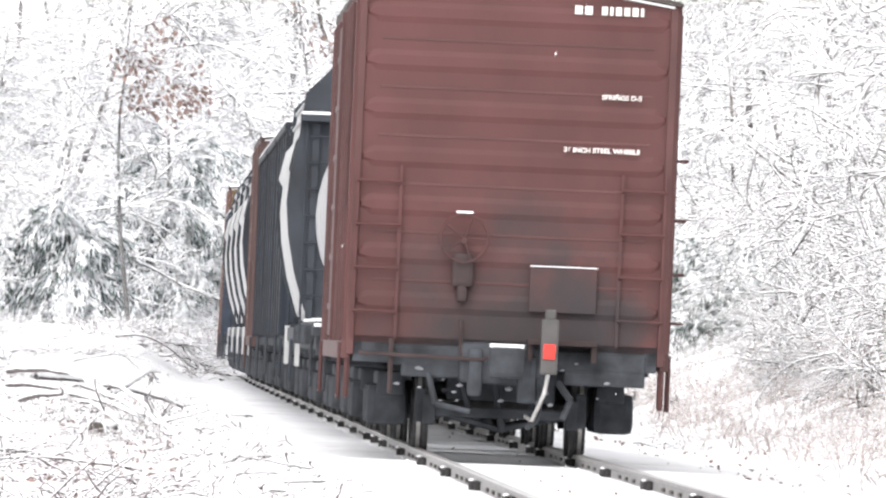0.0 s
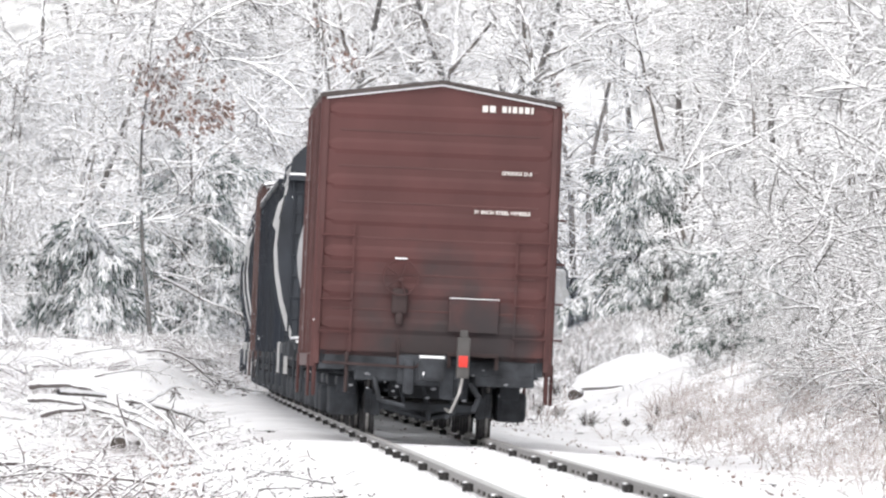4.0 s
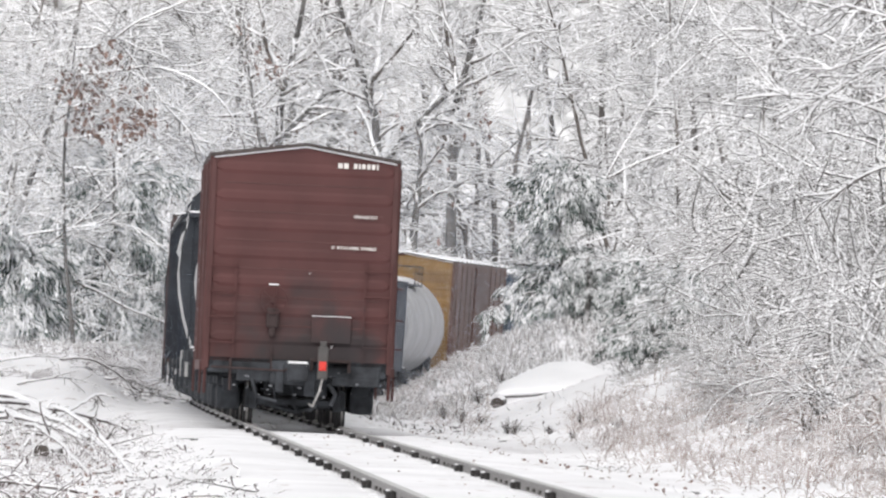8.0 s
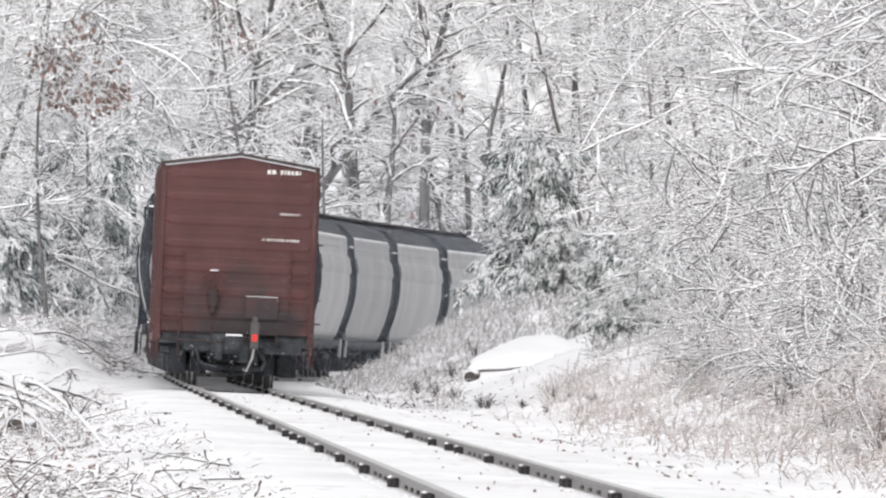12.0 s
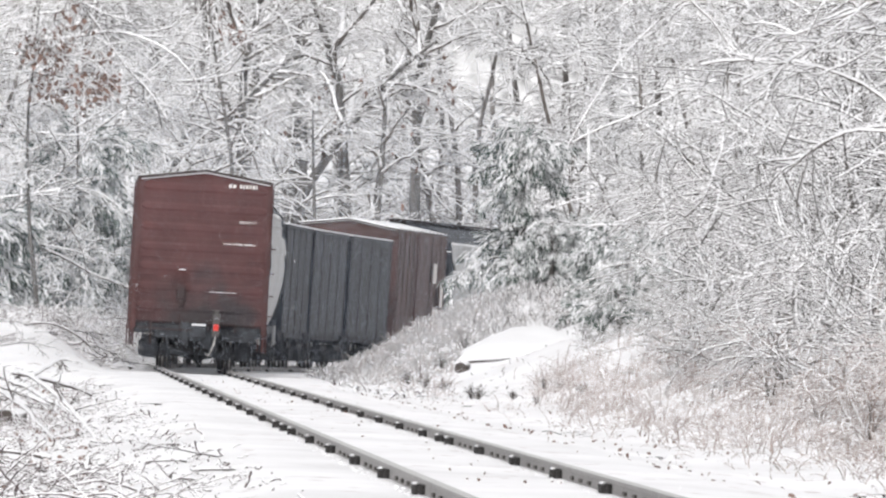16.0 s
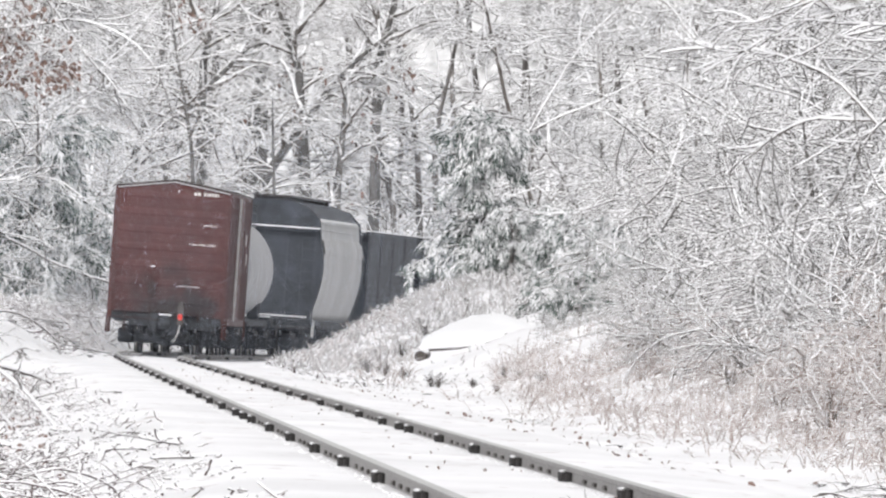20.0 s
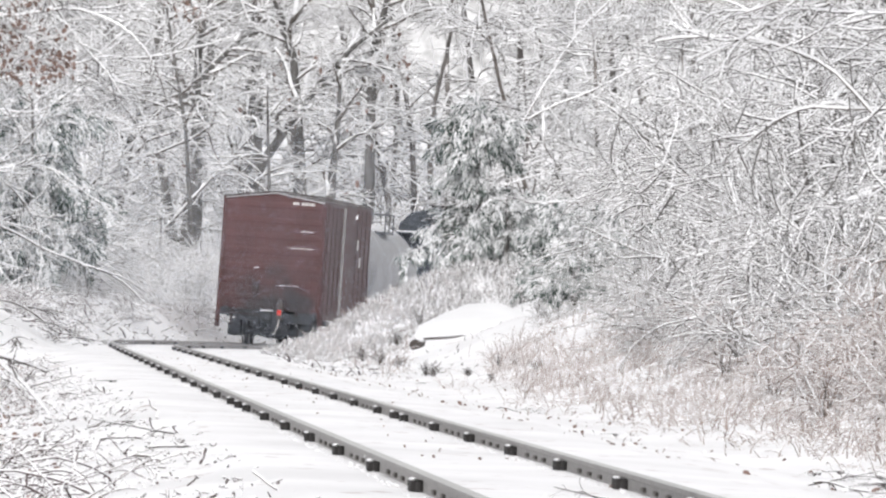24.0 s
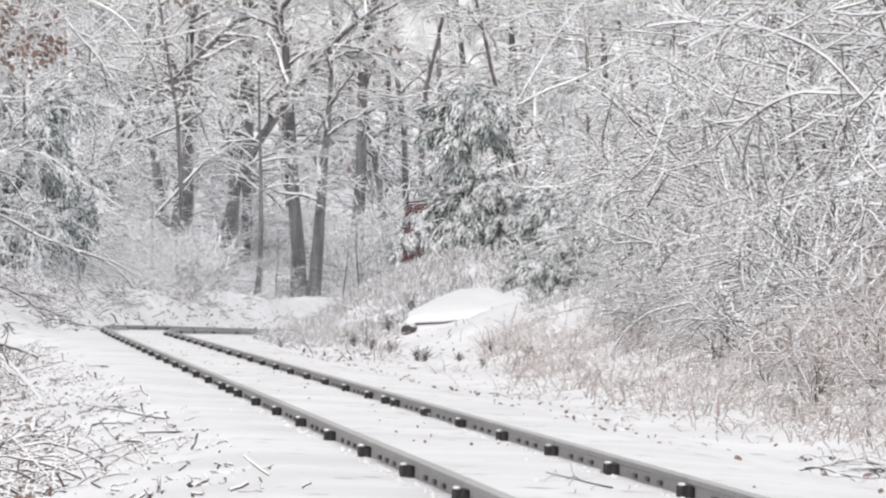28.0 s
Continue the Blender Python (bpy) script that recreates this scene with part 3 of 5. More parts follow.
def hopper(label, paint=None, end=None):
    """A covered hopper car with bulging sides, a roof walk and dark, open ends."""
    car = thing("covered_hopper_car", label, "hopper car", "cars of the freight train")
    half = 7.6
    paint, end = paint or HOPPER_GREY, end or BLACK
    bm = extruded(bmesh.new(), hopper_section(), -half + 0.38, half - 0.38)
    body = part("body", bm, paint, car, "bulging light grey body", smooth=False)
    for s in (-1, 1):                           # the pressed upper band and two long seams on each side
        bm = bmesh.new()
        cols = []
        for i in range(121):
            y = -half + 0.6 + i * (2 * half - 1.2) / 120
            q = 0.012 + 0.055 * (0.5 + 0.5 * math.cos(2 * math.pi * i / 6))
            cols.append([bm.verts.new((s * (x + o), y, z)) for x, z, o in ((1.562, 2.93, 0.003), (1.553, 3.03, q), (1.478, 3.38, q), (1.462, 3.46, 0.003))])
        for a, b in zip(cols, cols[1:]):
            for j in range(3):
                bm.faces.new((a[j], a[j + 1], b[j + 1], b[j]))
        bmesh.ops.recalc_face_normals(bm, faces=bm.faces)
        part("corrugated_panel", bm, paint, body, smooth=True)
        for z, x in ((3.66, 1.437), (3.86, 1.41)):
            part("seam", boxes((min(s * (x - 0.02), s * (x + 0.03)), max(s * (x - 0.02), s * (x + 0.03)), -half + 0.4, half - 0.4, z, z + 0.035), bevel=0.006), paint, body)
    for s in (-1, 1):
        y0, y1 = sorted((s * half, s * (half - 0.38)))
        part("end_frame", extruded(bmesh.new(), hopper_section(0.045), y0 + 0.06, y1 - 0.06), end, car, "dark end bulkhead")
        bm = bmesh.new()
        for x in (-1.35, -0.5, 0.5, 1.27):
            box(bm, x, x + 0.09, min(s * half, s * (half + 0.06)), max(s * half, s * (half + 0.06)), 1.0, 3.6, bevel=0.008)
        part("end_post", bm, end, car)
        part("end_shelf", boxes((-1.5, 1.5, min(s * (half - 0.1), s * (half + 0.3)), max(s * (half - 0.1), s * (half + 0.3)), 3.62, 3.7)), end, car)
        part("snow_edge", boxes((-1.48, 1.48, min(s * half, s * (half + 0.29)), max(s * half, s * (half + 0.29)), 3.70, 3.735), bevel=0.01), SNOW, car)
        add_coupler(car, s * half, s)
        add_ladder(car, -1.2, s * (half + 0.12), 1.0, 3.6, "x", 8, end)
        add_ladder(car, 1.2, s * (half + 0.12), 1.0, 3.6, "x", 8, end)
        for x in (-1.5, 1.5):
            stirrup(car, x, s * (half - 0.25), end)
    for x in (-1.42, 1.36):
        part("side_sill", boxes((x, x + 0.06, -half, half, 0.92, 1.1), bevel=0.01), end, car)
    top = [(1.345, 4.02), (1.07, 4.325), (0.46, 4.475)]
    low = [(1.33, 3.99), (1.04, 4.28), (0.45, 4.42)]
    sheet = top + [(-x, z) for x, z in top[::-1]] + [(-x, z) for x, z in low] + low[::-1]
    part("roof_sheet", extruded(bmesh.new(), sheet, -half + 0.3, half - 0.3), BLACK, car, "dark roof sheet swept clear of snow")
    for x in (-1.45, 1.39):
        for y in (-half + 0.1, half - 0.6):
            part("corner_plate", boxes((x, x + 0.06, y, y + 0.5, 0.62, 1.12), bevel=0.01), paint, car)
    walk_bm = boxes((-0.55, 0.55, -half, half, 4.57, 4.61))
    for i in range(9):
        y = -half + 0.4 + i * (2 * half - 0.8) / 8
        box(walk_bm, -0.5, 0.5, y - 0.03, y + 0.03, 4.40, 4.58)
    part("roof_walk", walk_bm, ROOF, car, "roof walk with lying snow")
    for y in (-4.6, 0, 4.6):
        bm = bmesh.new()
        top = [bm.verts.new(p) for p in ((-1.25, y - 2.1, 1.03), (1.25, y - 2.1, 1.03), (1.25, y + 2.1, 1.03), (-1.25, y + 2.1, 1.03))]
        low = [bm.verts.new(p) for p in ((-0.5, y - 0.6, 0.32), (0.5, y - 0.6, 0.32), (0.5, y + 0.6, 0.32), (-0.5, y + 0.6, 0.32))]
        for i in range(4):
            bm.faces.new((top[i], top[(i + 1) % 4], low[(i + 1) % 4], low[i]))
        bm.faces.new(low)
        bm.faces.new(top[::-1])
        bmesh.ops.recalc_face_normals(bm, faces=bm.faces)
        part("discharge_bay", bm, UNDER, car)
    underframe(car, half, 1.3)
    for y in (-half + 2.0, half - 2.0):
        add_truck(car, y)
    return car


def gondola(label, paint, height=3.72, half=7.75):
    """A high-sided open car with ribbed sides and snow along its top."""
    car = thing("high_sided_open_car", label, "gondola car", "cars of the freight train")
    w = 1.5
    for s in (-1, 1):
        x0, x1 = sorted((s * w, s * (w - 0.06)))
        part("side_wall", boxes((x0, x1, -half, half, 1.0, height), bevel=0.006), paint, car)
        part("top_rail", boxes((x0 - 0.04, x1 + 0.04, -half, half, height, height + 0.1), bevel=0.012), paint, car)
        part("snow_edge", boxes((x0 - 0.03, x1 + 0.03, -half, half, height + 0.1, height + 0.135), bevel=0.012), SNOW, car)
        y0, y1 = sorted((s * half, s * (half - 0.07)))
        part("end_wall", boxes((-w + 0.06, w - 0.06, y0, y1, 1.0, height - 0.05), bevel=0.006), paint, car)
        part("end_beam", boxes((-w, w, min(s * half, s * (half + 0.1)), max(s * half, s * (half + 0.1)), height - 0.12, height + 0.06), (-w, w, min(s * half, s * (half + 0.1)), max(s * half, s * (half + 0.1)), 2.2, 2.34), bevel=0.012), paint, car)
        for i in range(5):
            y = -half + 0.15 + i * (2 * half - 0.3) / 4
            part("side_post", boxes((min(s * w, s * (w + 0.022)), max(s * w, s * (w + 0.022)), y - 0.06, y + 0.06, 0.95, height), bevel=0.004), paint, car)
        add_coupler(car, s * half, s)
        for x in (-w - 0.05, w + 0.05):
            stirrup(car, x, s * (half - 0.3), UNDER)
    load = bmesh.new()
    bmesh.ops.create_grid(load, x_segments=10, y_segments=40, size=1, matrix=Matrix.Translation((0, 0, height - 0.28)) @ Matrix.Diagonal((w - 0.07, half - 0.08, 1, 1)))
    for v in load.verts:
        v.co.z += 0.3 * noise.noise(v.co * 0.8) + 0.16 * (1 - abs(v.co.x) / w)
    part("load", load, SNOW, car, "snow-covered bulk load", smooth=True)
    underframe(car, half, 1.4)
    for y in (-half + 2.1, half - 2.1):
        add_truck(car, y)
    return car


def tank_car(label, paint):
    car = thing("tank_car", label, "tank car", "cars of the freight train")
    half, r, zc = 7.2, 1.47, 2.33
    prof = [(-half + 0.35, 0.001)]
    for i in range(1, 8):
        a = math.pi / 2 * i / 7
        prof.append((-half + 0.35 + 0.62 * (1 - math.cos(a)), r * math.sin(a)))
    prof += [(-d, q) for d, q in prof[::-1]]
    tank = part("tank", lathe(bmesh.new(), prof, sides=40, centre=(0, 0, zc)), paint, car, "off-white welded tank", smooth=True)
    for y in (-4.4, -1.5, 1.5, 4.4):
        part("seam_band", lathe(bmesh.new(), [(y - 0.04, r + 0.002), (y - 0.03, r + 0.007), (y + 0.03, r + 0.007), (y + 0.04, r + 0.002)], sides=40, centre=(0, 0, zc)), paint, tank)
    part("dome", rods(((0, 0, zc + r - 0.1), (0, 0, zc + r + 0.08), 0.3), sides=20), paint, car)
    plat = boxes((-1.15, 1.15, -1.3, 1.3, zc + r - 0.3, zc + r - 0.24), bevel=0.006)
    part("platform", plat, UNDER, car)
    rail = bmesh.new()
    for x in (-1.13, 1.13):
        for y in (-1.25, 0, 1.25):
            rod(rail, (x, y, zc + r - 0.25), (x, y, zc + r + 0.28), 0.02, sides=6)
        for z in (0.08, 0.28):
            rod(rail, (x, -1.25, zc + r + z), (x, 1.25, zc + r + z), 0.016, sides=6)
    for y in (-1.25, 1.25):
        rod(rail, (-1.13, y, zc + r + 0.28), (1.13, y, zc + r + 0.28), 0.016, sides=6)
    part("handrail", rail, UNDER, car)
    for s in (-1, 1):
        part("saddle", boxes((-1.2, 1.2, min(s * 4.6, s * 5.4), max(s * 4.6, s * 5.4), 1.0, 1.75), bevel=0.03), UNDER, car)
        part("end_deck", boxes((-1.45, 1.45, min(s * half, s * (half - 1.0)), max(s * half, s * (half - 1.0)), 1.0, 1.1), bevel=0.01), UNDER, car)
        part("snow_edge", boxes((-1.43, 1.43, min(s * half, s * (half - 0.98)), max(s * half, s * (half - 0.98)), 1.1, 1.14), bevel=0.012), SNOW, car)
        add_coupler(car, s * half, s)
        for x in (-1.45, 1.45):
            stirrup(car, x, s * (half - 0.3), UNDER)
    underframe(car, half, 1.35)
    for y in (-half + 1.9, half - 1.9):
        add_truck(car, y)
    return car


def flat_car(label):
    car = thing("flat_car", label, "flat car", "cars of the freight train")
    half = 7.9
    part("deck", boxes((-1.4, 1.4, -half, half, 1.02, 1.16), bevel=0.012), UNDER, car)
    part("deck_snow", boxes((-1.38, 1.38, -half + 0.02, half - 0.02, 1.16, 1.2), bevel=0.015), SNOW, car, "thin layer of snow on the deck")
    for s in (-1, 1):
        for i in range(9):
            y = -half + 0.8 + i * (2 * half - 1.6) / 8
            part("stake_pocket", boxes((min(s * 1.4, s * 1.5), max(s * 1.4, s * 1.5), y - 0.07, y + 0.07, 0.9, 1.12), bevel=0.008), UNDER, car)
        add_coupler(car, s * half, s)
    underframe(car, half, 1.38)
    for y in (-half + 2.1, half - 2.1):
        add_truck(car, y)
    return car


LAST_WHEELS = []    # the wheelsets of the last car and their places in its trucks


def last_boxcar():
    """The last car of the train, with what hangs on its rear end."""
    car = boxcar("oxide-red steel boxcar with a ribbed end, last of the train", BROWN, BROWN_RIB, end_mat=BROWN_END, wheels=LAST_WHEELS, roof_snow=False, pale_post=True)
    y = -7.95
    bm = bmesh.new()
    for i in range(20):
        a, c = 2 * math.pi * i / 20, 2 * math.pi * (i + 1) / 20
        rod(bm, (-0.42 + 0.22 * math.cos(a), y - 0.2, 1.95 + 0.22 * math.sin(a)), (-0.42 + 0.22 * math.cos(c), y - 0.2, 1.95 + 0.22 * math.sin(c)), 0.013, sides=6)
    for i in range(5):
        a = 2 * math.pi * i / 5
        rod(bm, (-0.42, y - 0.2, 1.95), (-0.42 + 0.22 * math.cos(a), y - 0.2, 1.95 + 0.22 * math.sin(a)), 0.011, sides=6)
    rod(bm, (-0.42, y, 1.93), (-0.42, y - 0.22, 1.93), 0.03)
    wheel = part("brake_wheel", bm, BROWN_END, car, "rusty red hand brake wheel")
    part("snow_cap", boxes((-0.5, -0.35, y - 0.23, y - 0.17, 2.182, 2.2)), SNOW, wheel)
    box_bm = boxes((-0.52, -0.32, y - 0.14, y, 1.5, 1.82), (-0.47, -0.37, y - 0.16, y, 1.36, 1.52), bevel=0.045)
    part("brake_housing", box_bm, SOOT, car, "sooty hand brake gearbox")
    part("brake_chain", rods(((-0.42, y - 0.1, 1.2), (-0.4, y - 0.12, 0.85), 0.02), sides=6), SOOT, car)
    part("crossover_platform", boxes((0.2, 0.84, y - 0.36, y, 1.0, 1.05), (0.2, 0.25, y - 0.3, y, 0.85, 1.02), (0.79, 0.84, y - 0.3, y, 0.85, 1.02), bevel=0.008), SOOT, car)
    rb = part("route_board", boxes((0.2, 0.82, y - 0.085, y - 0.05, 1.3, 1.72), bevel=0.008), BROWN_END, car, "blank sooty steel placard board")
    part("snow_cap", boxes((0.2, 0.82, y - 0.1, y - 0.05, 1.72, 1.73), bevel=0.005), SNOW, rb)
    for x in (-1.22, 1.22):
        bm = bmesh.new()
        for z in (1.25, 1.65, 2.05, 2.45):
            rod(bm, (x - 0.2, y - 0.1, z), (x + 0.2, y - 0.1, z), 0.014, sides=6)
            for q in (-0.2, 0.2):
                rod(bm, (x + q, y, z), (x + q, y - 0.1, z), 0.014, sides=6)
        for q in (-0.2, 0.2):
            box(bm, x + q - 0.014, x + q + 0.014, y - 0.07, y - 0.045, 1.0, 2.6)
        part("end_ladder", bm, BROWN_END, car)
    for z in (1.25, 1.7, 2.2, 2.75):
        part("grab_iron", rods(((1.5, y + 0.3, z), (1.62, y + 0.3, z), 0.014), ((1.62, y + 0.3, z), (1.62, y + 0.7, z), 0.014), ((1.5, y + 0.7, z), (1.62, y + 0.7, z), 0.014), sides=6), BROWN_RIB, car)
    for x in (-1.45, 1.45):
        part("corner_step", rods(((x, y + 0.05, 0.95), (x, y + 0.05, 0.45), 0.03), ((x, y + 0.5, 0.95), (x, y + 0.5, 0.45), 0.025), ((x, y + 0.05, 0.46), (x, y + 0.5, 0.46), 0.025),
                                 ((x, y + 0.05, 0.7), (x, y + 0.5, 0.7), 0.02), sides=6), BROWN_RIB, car)
    part("end_sill", boxes((-1.05, 1.3, y - 0.04, y + 0.1, 0.76, 0.95), (-0.95, -0.35, y - 0.05, y + 0.1, 0.66, 0.8), (0.55, 1.3, y - 0.05, y + 0.1, 0.64, 0.78), bevel=0.03), UNDER, car, "soot-black end sill")
    part("striker_casting", boxes((-0.42, 0.42, y - 0.14, y, 0.62, 1.0), (-0.34, -0.2, y - 0.2, y - 0.1, 0.5, 0.95), (0.12, 0.3, y - 0.18, y - 0.1, 0.45, 0.9), bevel=0.05), UNDER, car)
    part("train_line_pipe", rods(((0.5, y - 0.1, 0.66), (0.62, y - 0.16, 0.5), 0.035), ((0.62, y - 0.16, 0.5), (0.55, y - 0.2, 0.32), 0.03), sides=8), UNDER, car)
    part("train_line_pipe", rods(((-0.7, y - 0.05, 0.7), (-0.62, y - 0.1, 0.42), 0.03), ((-0.62, y - 0.1, 0.42), (-0.3, y - 0.1, 0.36), 0.025), sides=8), UNDER, car)
    crust = bmesh.new()
    lumps = random.Random(19)
    for i in range(26):                         # dirty snow caught in the running gear
        x, z = lumps.uniform(-1.0, 1.1), lumps.uniform(0.42, 0.86)
        r = lumps.uniform(0.012, 0.034)
        bmesh.ops.create_icosphere(crust, subdivisions=1, radius=r, matrix=Matrix.Translation((x, y - 0.055 - lumps.uniform(0, 0.02), z)) @ Matrix.Diagonal((1.3, 0.6, 0.7, 1)))
    tagged(part("snow_crust", crust, DIRTY_SNOW, car, "lumps of dirty snow caught under the end"), kind="stuff")
    part("uncoupling_lever", rods(((-1.35, y - 0.12, 0.86), (-0.2, y - 0.2, 0.84), 0.018), ((-0.2, y - 0.2, 0.84), (-0.05, y - 0.5, 0.95), 0.018), sides=6), SOOT, car)
    part("retainer_pipe", rods(((-1.05, y - 0.08, 0.5), (-1.05, y - 0.08, 1.0), 0.025), sides=6), SOOT, car)
    # end-of-train device on the coupler
    dev = part("end_of_train_device", boxes((0.31, 0.47, y - 0.85, y - 0.62, 0.73, 1.24), (0.34, 0.44, y - 0.83, y - 0.64, 1.22, 1.33), bevel=0.02), DEVICE, car, "grey end-of-train device with a red lamp")
    part("marker_lamp", rods(((0.39, y - 0.84, 0.95), (0.39, y - 0.89, 0.95), 0.06), sides=16), RED_LAMP, dev, "lit red marker lamp")
    part("lamp_bracket", boxes((0.335, 0.445, y - 0.87, y - 0.85, 0.87, 1.01), bevel=0.005), RED_LAMP, dev, "red reflective plate")
    part("glad_hand_hose", rods(((0.39, y - 0.74, 0.74), (0.36, y - 0.72, 0.55), 0.02), ((0.36, y - 0.72, 0.55), (0.26, y - 0.66, 0.3), 0.018), ((0.26, y - 0.66, 0.3), (0.2, y - 0.5, 0.34), 0.018), sides=8), STEEL, dev)
    # stencilled marks: the owner's initials and the car's number stay plain bars
    x = 0.51
    for wdt, gap in ((0.07, 0.022), (0.07, 0.085), (0.055, 0.022), (0.03, 0.022), (0.055, 0.022), (0.055, 0.022), (0.055, 0.022), (0.03, 0)):
        part("stencil_mark", boxes((x, x + wdt, y - 0.05, y - 0.044, 4.06, 4.14)), WHITE, car, "white stencilled mark")
        x += wdt + gap
    for text, tx, tz, size in (("SPRINGS D-5", 0.79, 3.285, 0.06), ("36 INCH STEEL WHEELS", 0.46, 2.79, 0.06)):
        cu = bpy.data.curves.new("stencil_text", "FONT")
        cu.body, cu.size, cu.extrude, cu.offset = text, size, 0.003, 0.002
        tmp = bpy.data.objects.new("stencil_text", cu)
        me = bpy.data.meshes.new_from_object(tmp)
        bpy.data.objects.remove(tmp)
        me.materials.append(WHITE)
        xs = [v.co.x for v in me.vertices]
        k = (1.16 - tx) / (max(xs) - min(xs))
        ob = new("stencil_text", me)
        ob.parent = car
        ob.matrix_basis = Matrix.Translation((tx, y - 0.075, tz)) @ pose(0, 0, 0, 90, 0, 0) @ Matrix.Diagonal((k, 1, 1, 1))
        tagged(ob, "white stencilled lettering")
    return car


def patches(car, mat, specs, label):
    for x, y0, y1, z0, z1 in specs:
        part("label_patch", boxes((min(x, x * 1.004), max(x, x * 1.004), y0, y1, z0, z1)), mat, car, label)


TRAIN = []          # (car, distance of its middle ahead of the train's rear end)


def build_train():
    k = last_boxcar()
    patches(k, WHITE, [(1.585, 2.2, 2.7, 2.9, 3.2), (1.585, 3.3, 3.7, 2.4, 2.7)], "small white label")
    TRAIN.append((k, 8.1))
    TRAIN.append((tank_car("off-white tank car with a dark railed platform", TANK_WHITE), 25.3))
    TRAIN.append((flat_car("empty dark flat car with snow on its deck"), 41.6))
    h1 = hopper("grey covered hopper car with black ends")
    TRAIN.append((h1, 58.7))
    g1 = gondola("black high-sided open car with a snowy load", COAL)
    for i, at in enumerate((76.3, 93.0, 110.0)):
        TRAIN.append((g1 if i == 0 else copy_thing(g1, Matrix()), at))
    g = boxcar("faded brown boxcar with white label patches", BROWN_OLD, BROWN_OLD)
    patches(g, WHITE, [(1.63, 2.5, 3.6, 2.7, 3.3), (1.63, 3.0, 3.9, 1.7, 2.0), (1.63, 5.2, 6.0, 2.0, 2.6)], "white label patch")
    TRAIN.append((g, 128.0))
    for at in (145.0, 162.0, 179.0, 195.8):
        TRAIN.append((copy_thing(h1, Matrix()), at))
    TRAIN.append((tagged(gondola("slate-blue high-sided open car", SLATE, 3.48), category="gondola car"), 212.6))
    TRAIN.append((tagged(tank_car("off-white tank car with a railed platform", TANK_WHITE)), 228.6))
    c = boxcar("ochre-yellow boxcar with weathered sides", TAN, TAN, eave=4.36, peak=4.54, end_mat=YELLOW)
    part("end_emblem", boxes((-1.3, -0.5, -8.05, -8.02, 3.88, 4.3), bevel=0.004), GREEN, c, "plain green emblem")
    TRAIN.append((c, 245.0))
    TRAIN.append((boxcar("slate-blue boxcar with pale door posts", BLUE, BLUE), 262.2))
    TRAIN.append((copy_thing(h1, Matrix()), 279.5))
    TRAIN.append((copy_thing(h1, Matrix()), 296.5))
    TRAIN.append((copy_thing(g1, Matrix()), 313.5))


build_train()


# ---- plants: curves grown level by level, drawn as thin tapered tubes ----
def grow(rng, par, par_r, count, length, spread, lift, droop, knots, radius, t0=0.15, t1=1.0, flat=1.0, wander=0.17, curl=0.0, cap=0.75):
    """Shoots from the curves par (n, k, 3): count on each, leaving at an angle, bending up or down."""
    n, k, _ = par.shape
    idx = np.repeat(np.arange(n), count)
    t = rng.uniform(t0, t1, len(idx)) * (k - 1)
    i0 = np.minimum(t.astype(int), k - 2)
    fr = (t - i0)[:, None]
    base = par[idx, i0] * (1 - fr) + par[idx, i0 + 1] * fr
    along = par[idx, i0 + 1] - par[idx, i0]
    along /= np.linalg.norm(along, axis=1, keepdims=True) + 1e-9
    side = rng.normal(size=(len(idx), 3))
    side -= along * (side * along).sum(1, keepdims=True)
    side /= np.linalg.norm(side, axis=1, keepdims=True) + 1e-9
    ang = rng.normal(spread, spread * 0.25, len(idx))[:, None]
    d = along * np.cos(ang) + side * np.sin(ang)
    d[:, 2] = d[:, 2] * flat + lift
    d /= np.linalg.norm(d, axis=1, keepdims=True) + 1e-9
    ln = length * rng.uniform(0.45, 1.15, len(idx)) * (1.15 - 0.6 * t / (k - 1))
    pts = np.empty((len(idx), knots, 3))
    pts[:, 0] = base
    step = (ln / (knots - 1))[:, None]
    bend = rng.normal(scale=curl, size=d.shape) if curl else 0.0
    for j in range(1, knots):
        d = d + rng.normal(scale=wander, size=d.shape) + bend
        d[:, 2] -= droop / (knots - 1)
        d /= np.linalg.norm(d, axis=1, keepdims=True) + 1e-9
        pts[:, j] = pts[:, j - 1] + d * step
    rr = np.minimum(radius * rng.uniform(0.7, 1.2, len(idx)), par_r[idx, i0] * cap)
    rad = rr[:, None] * np.linspace(1, 0.55, knots)[None, :]
    return pts, rad


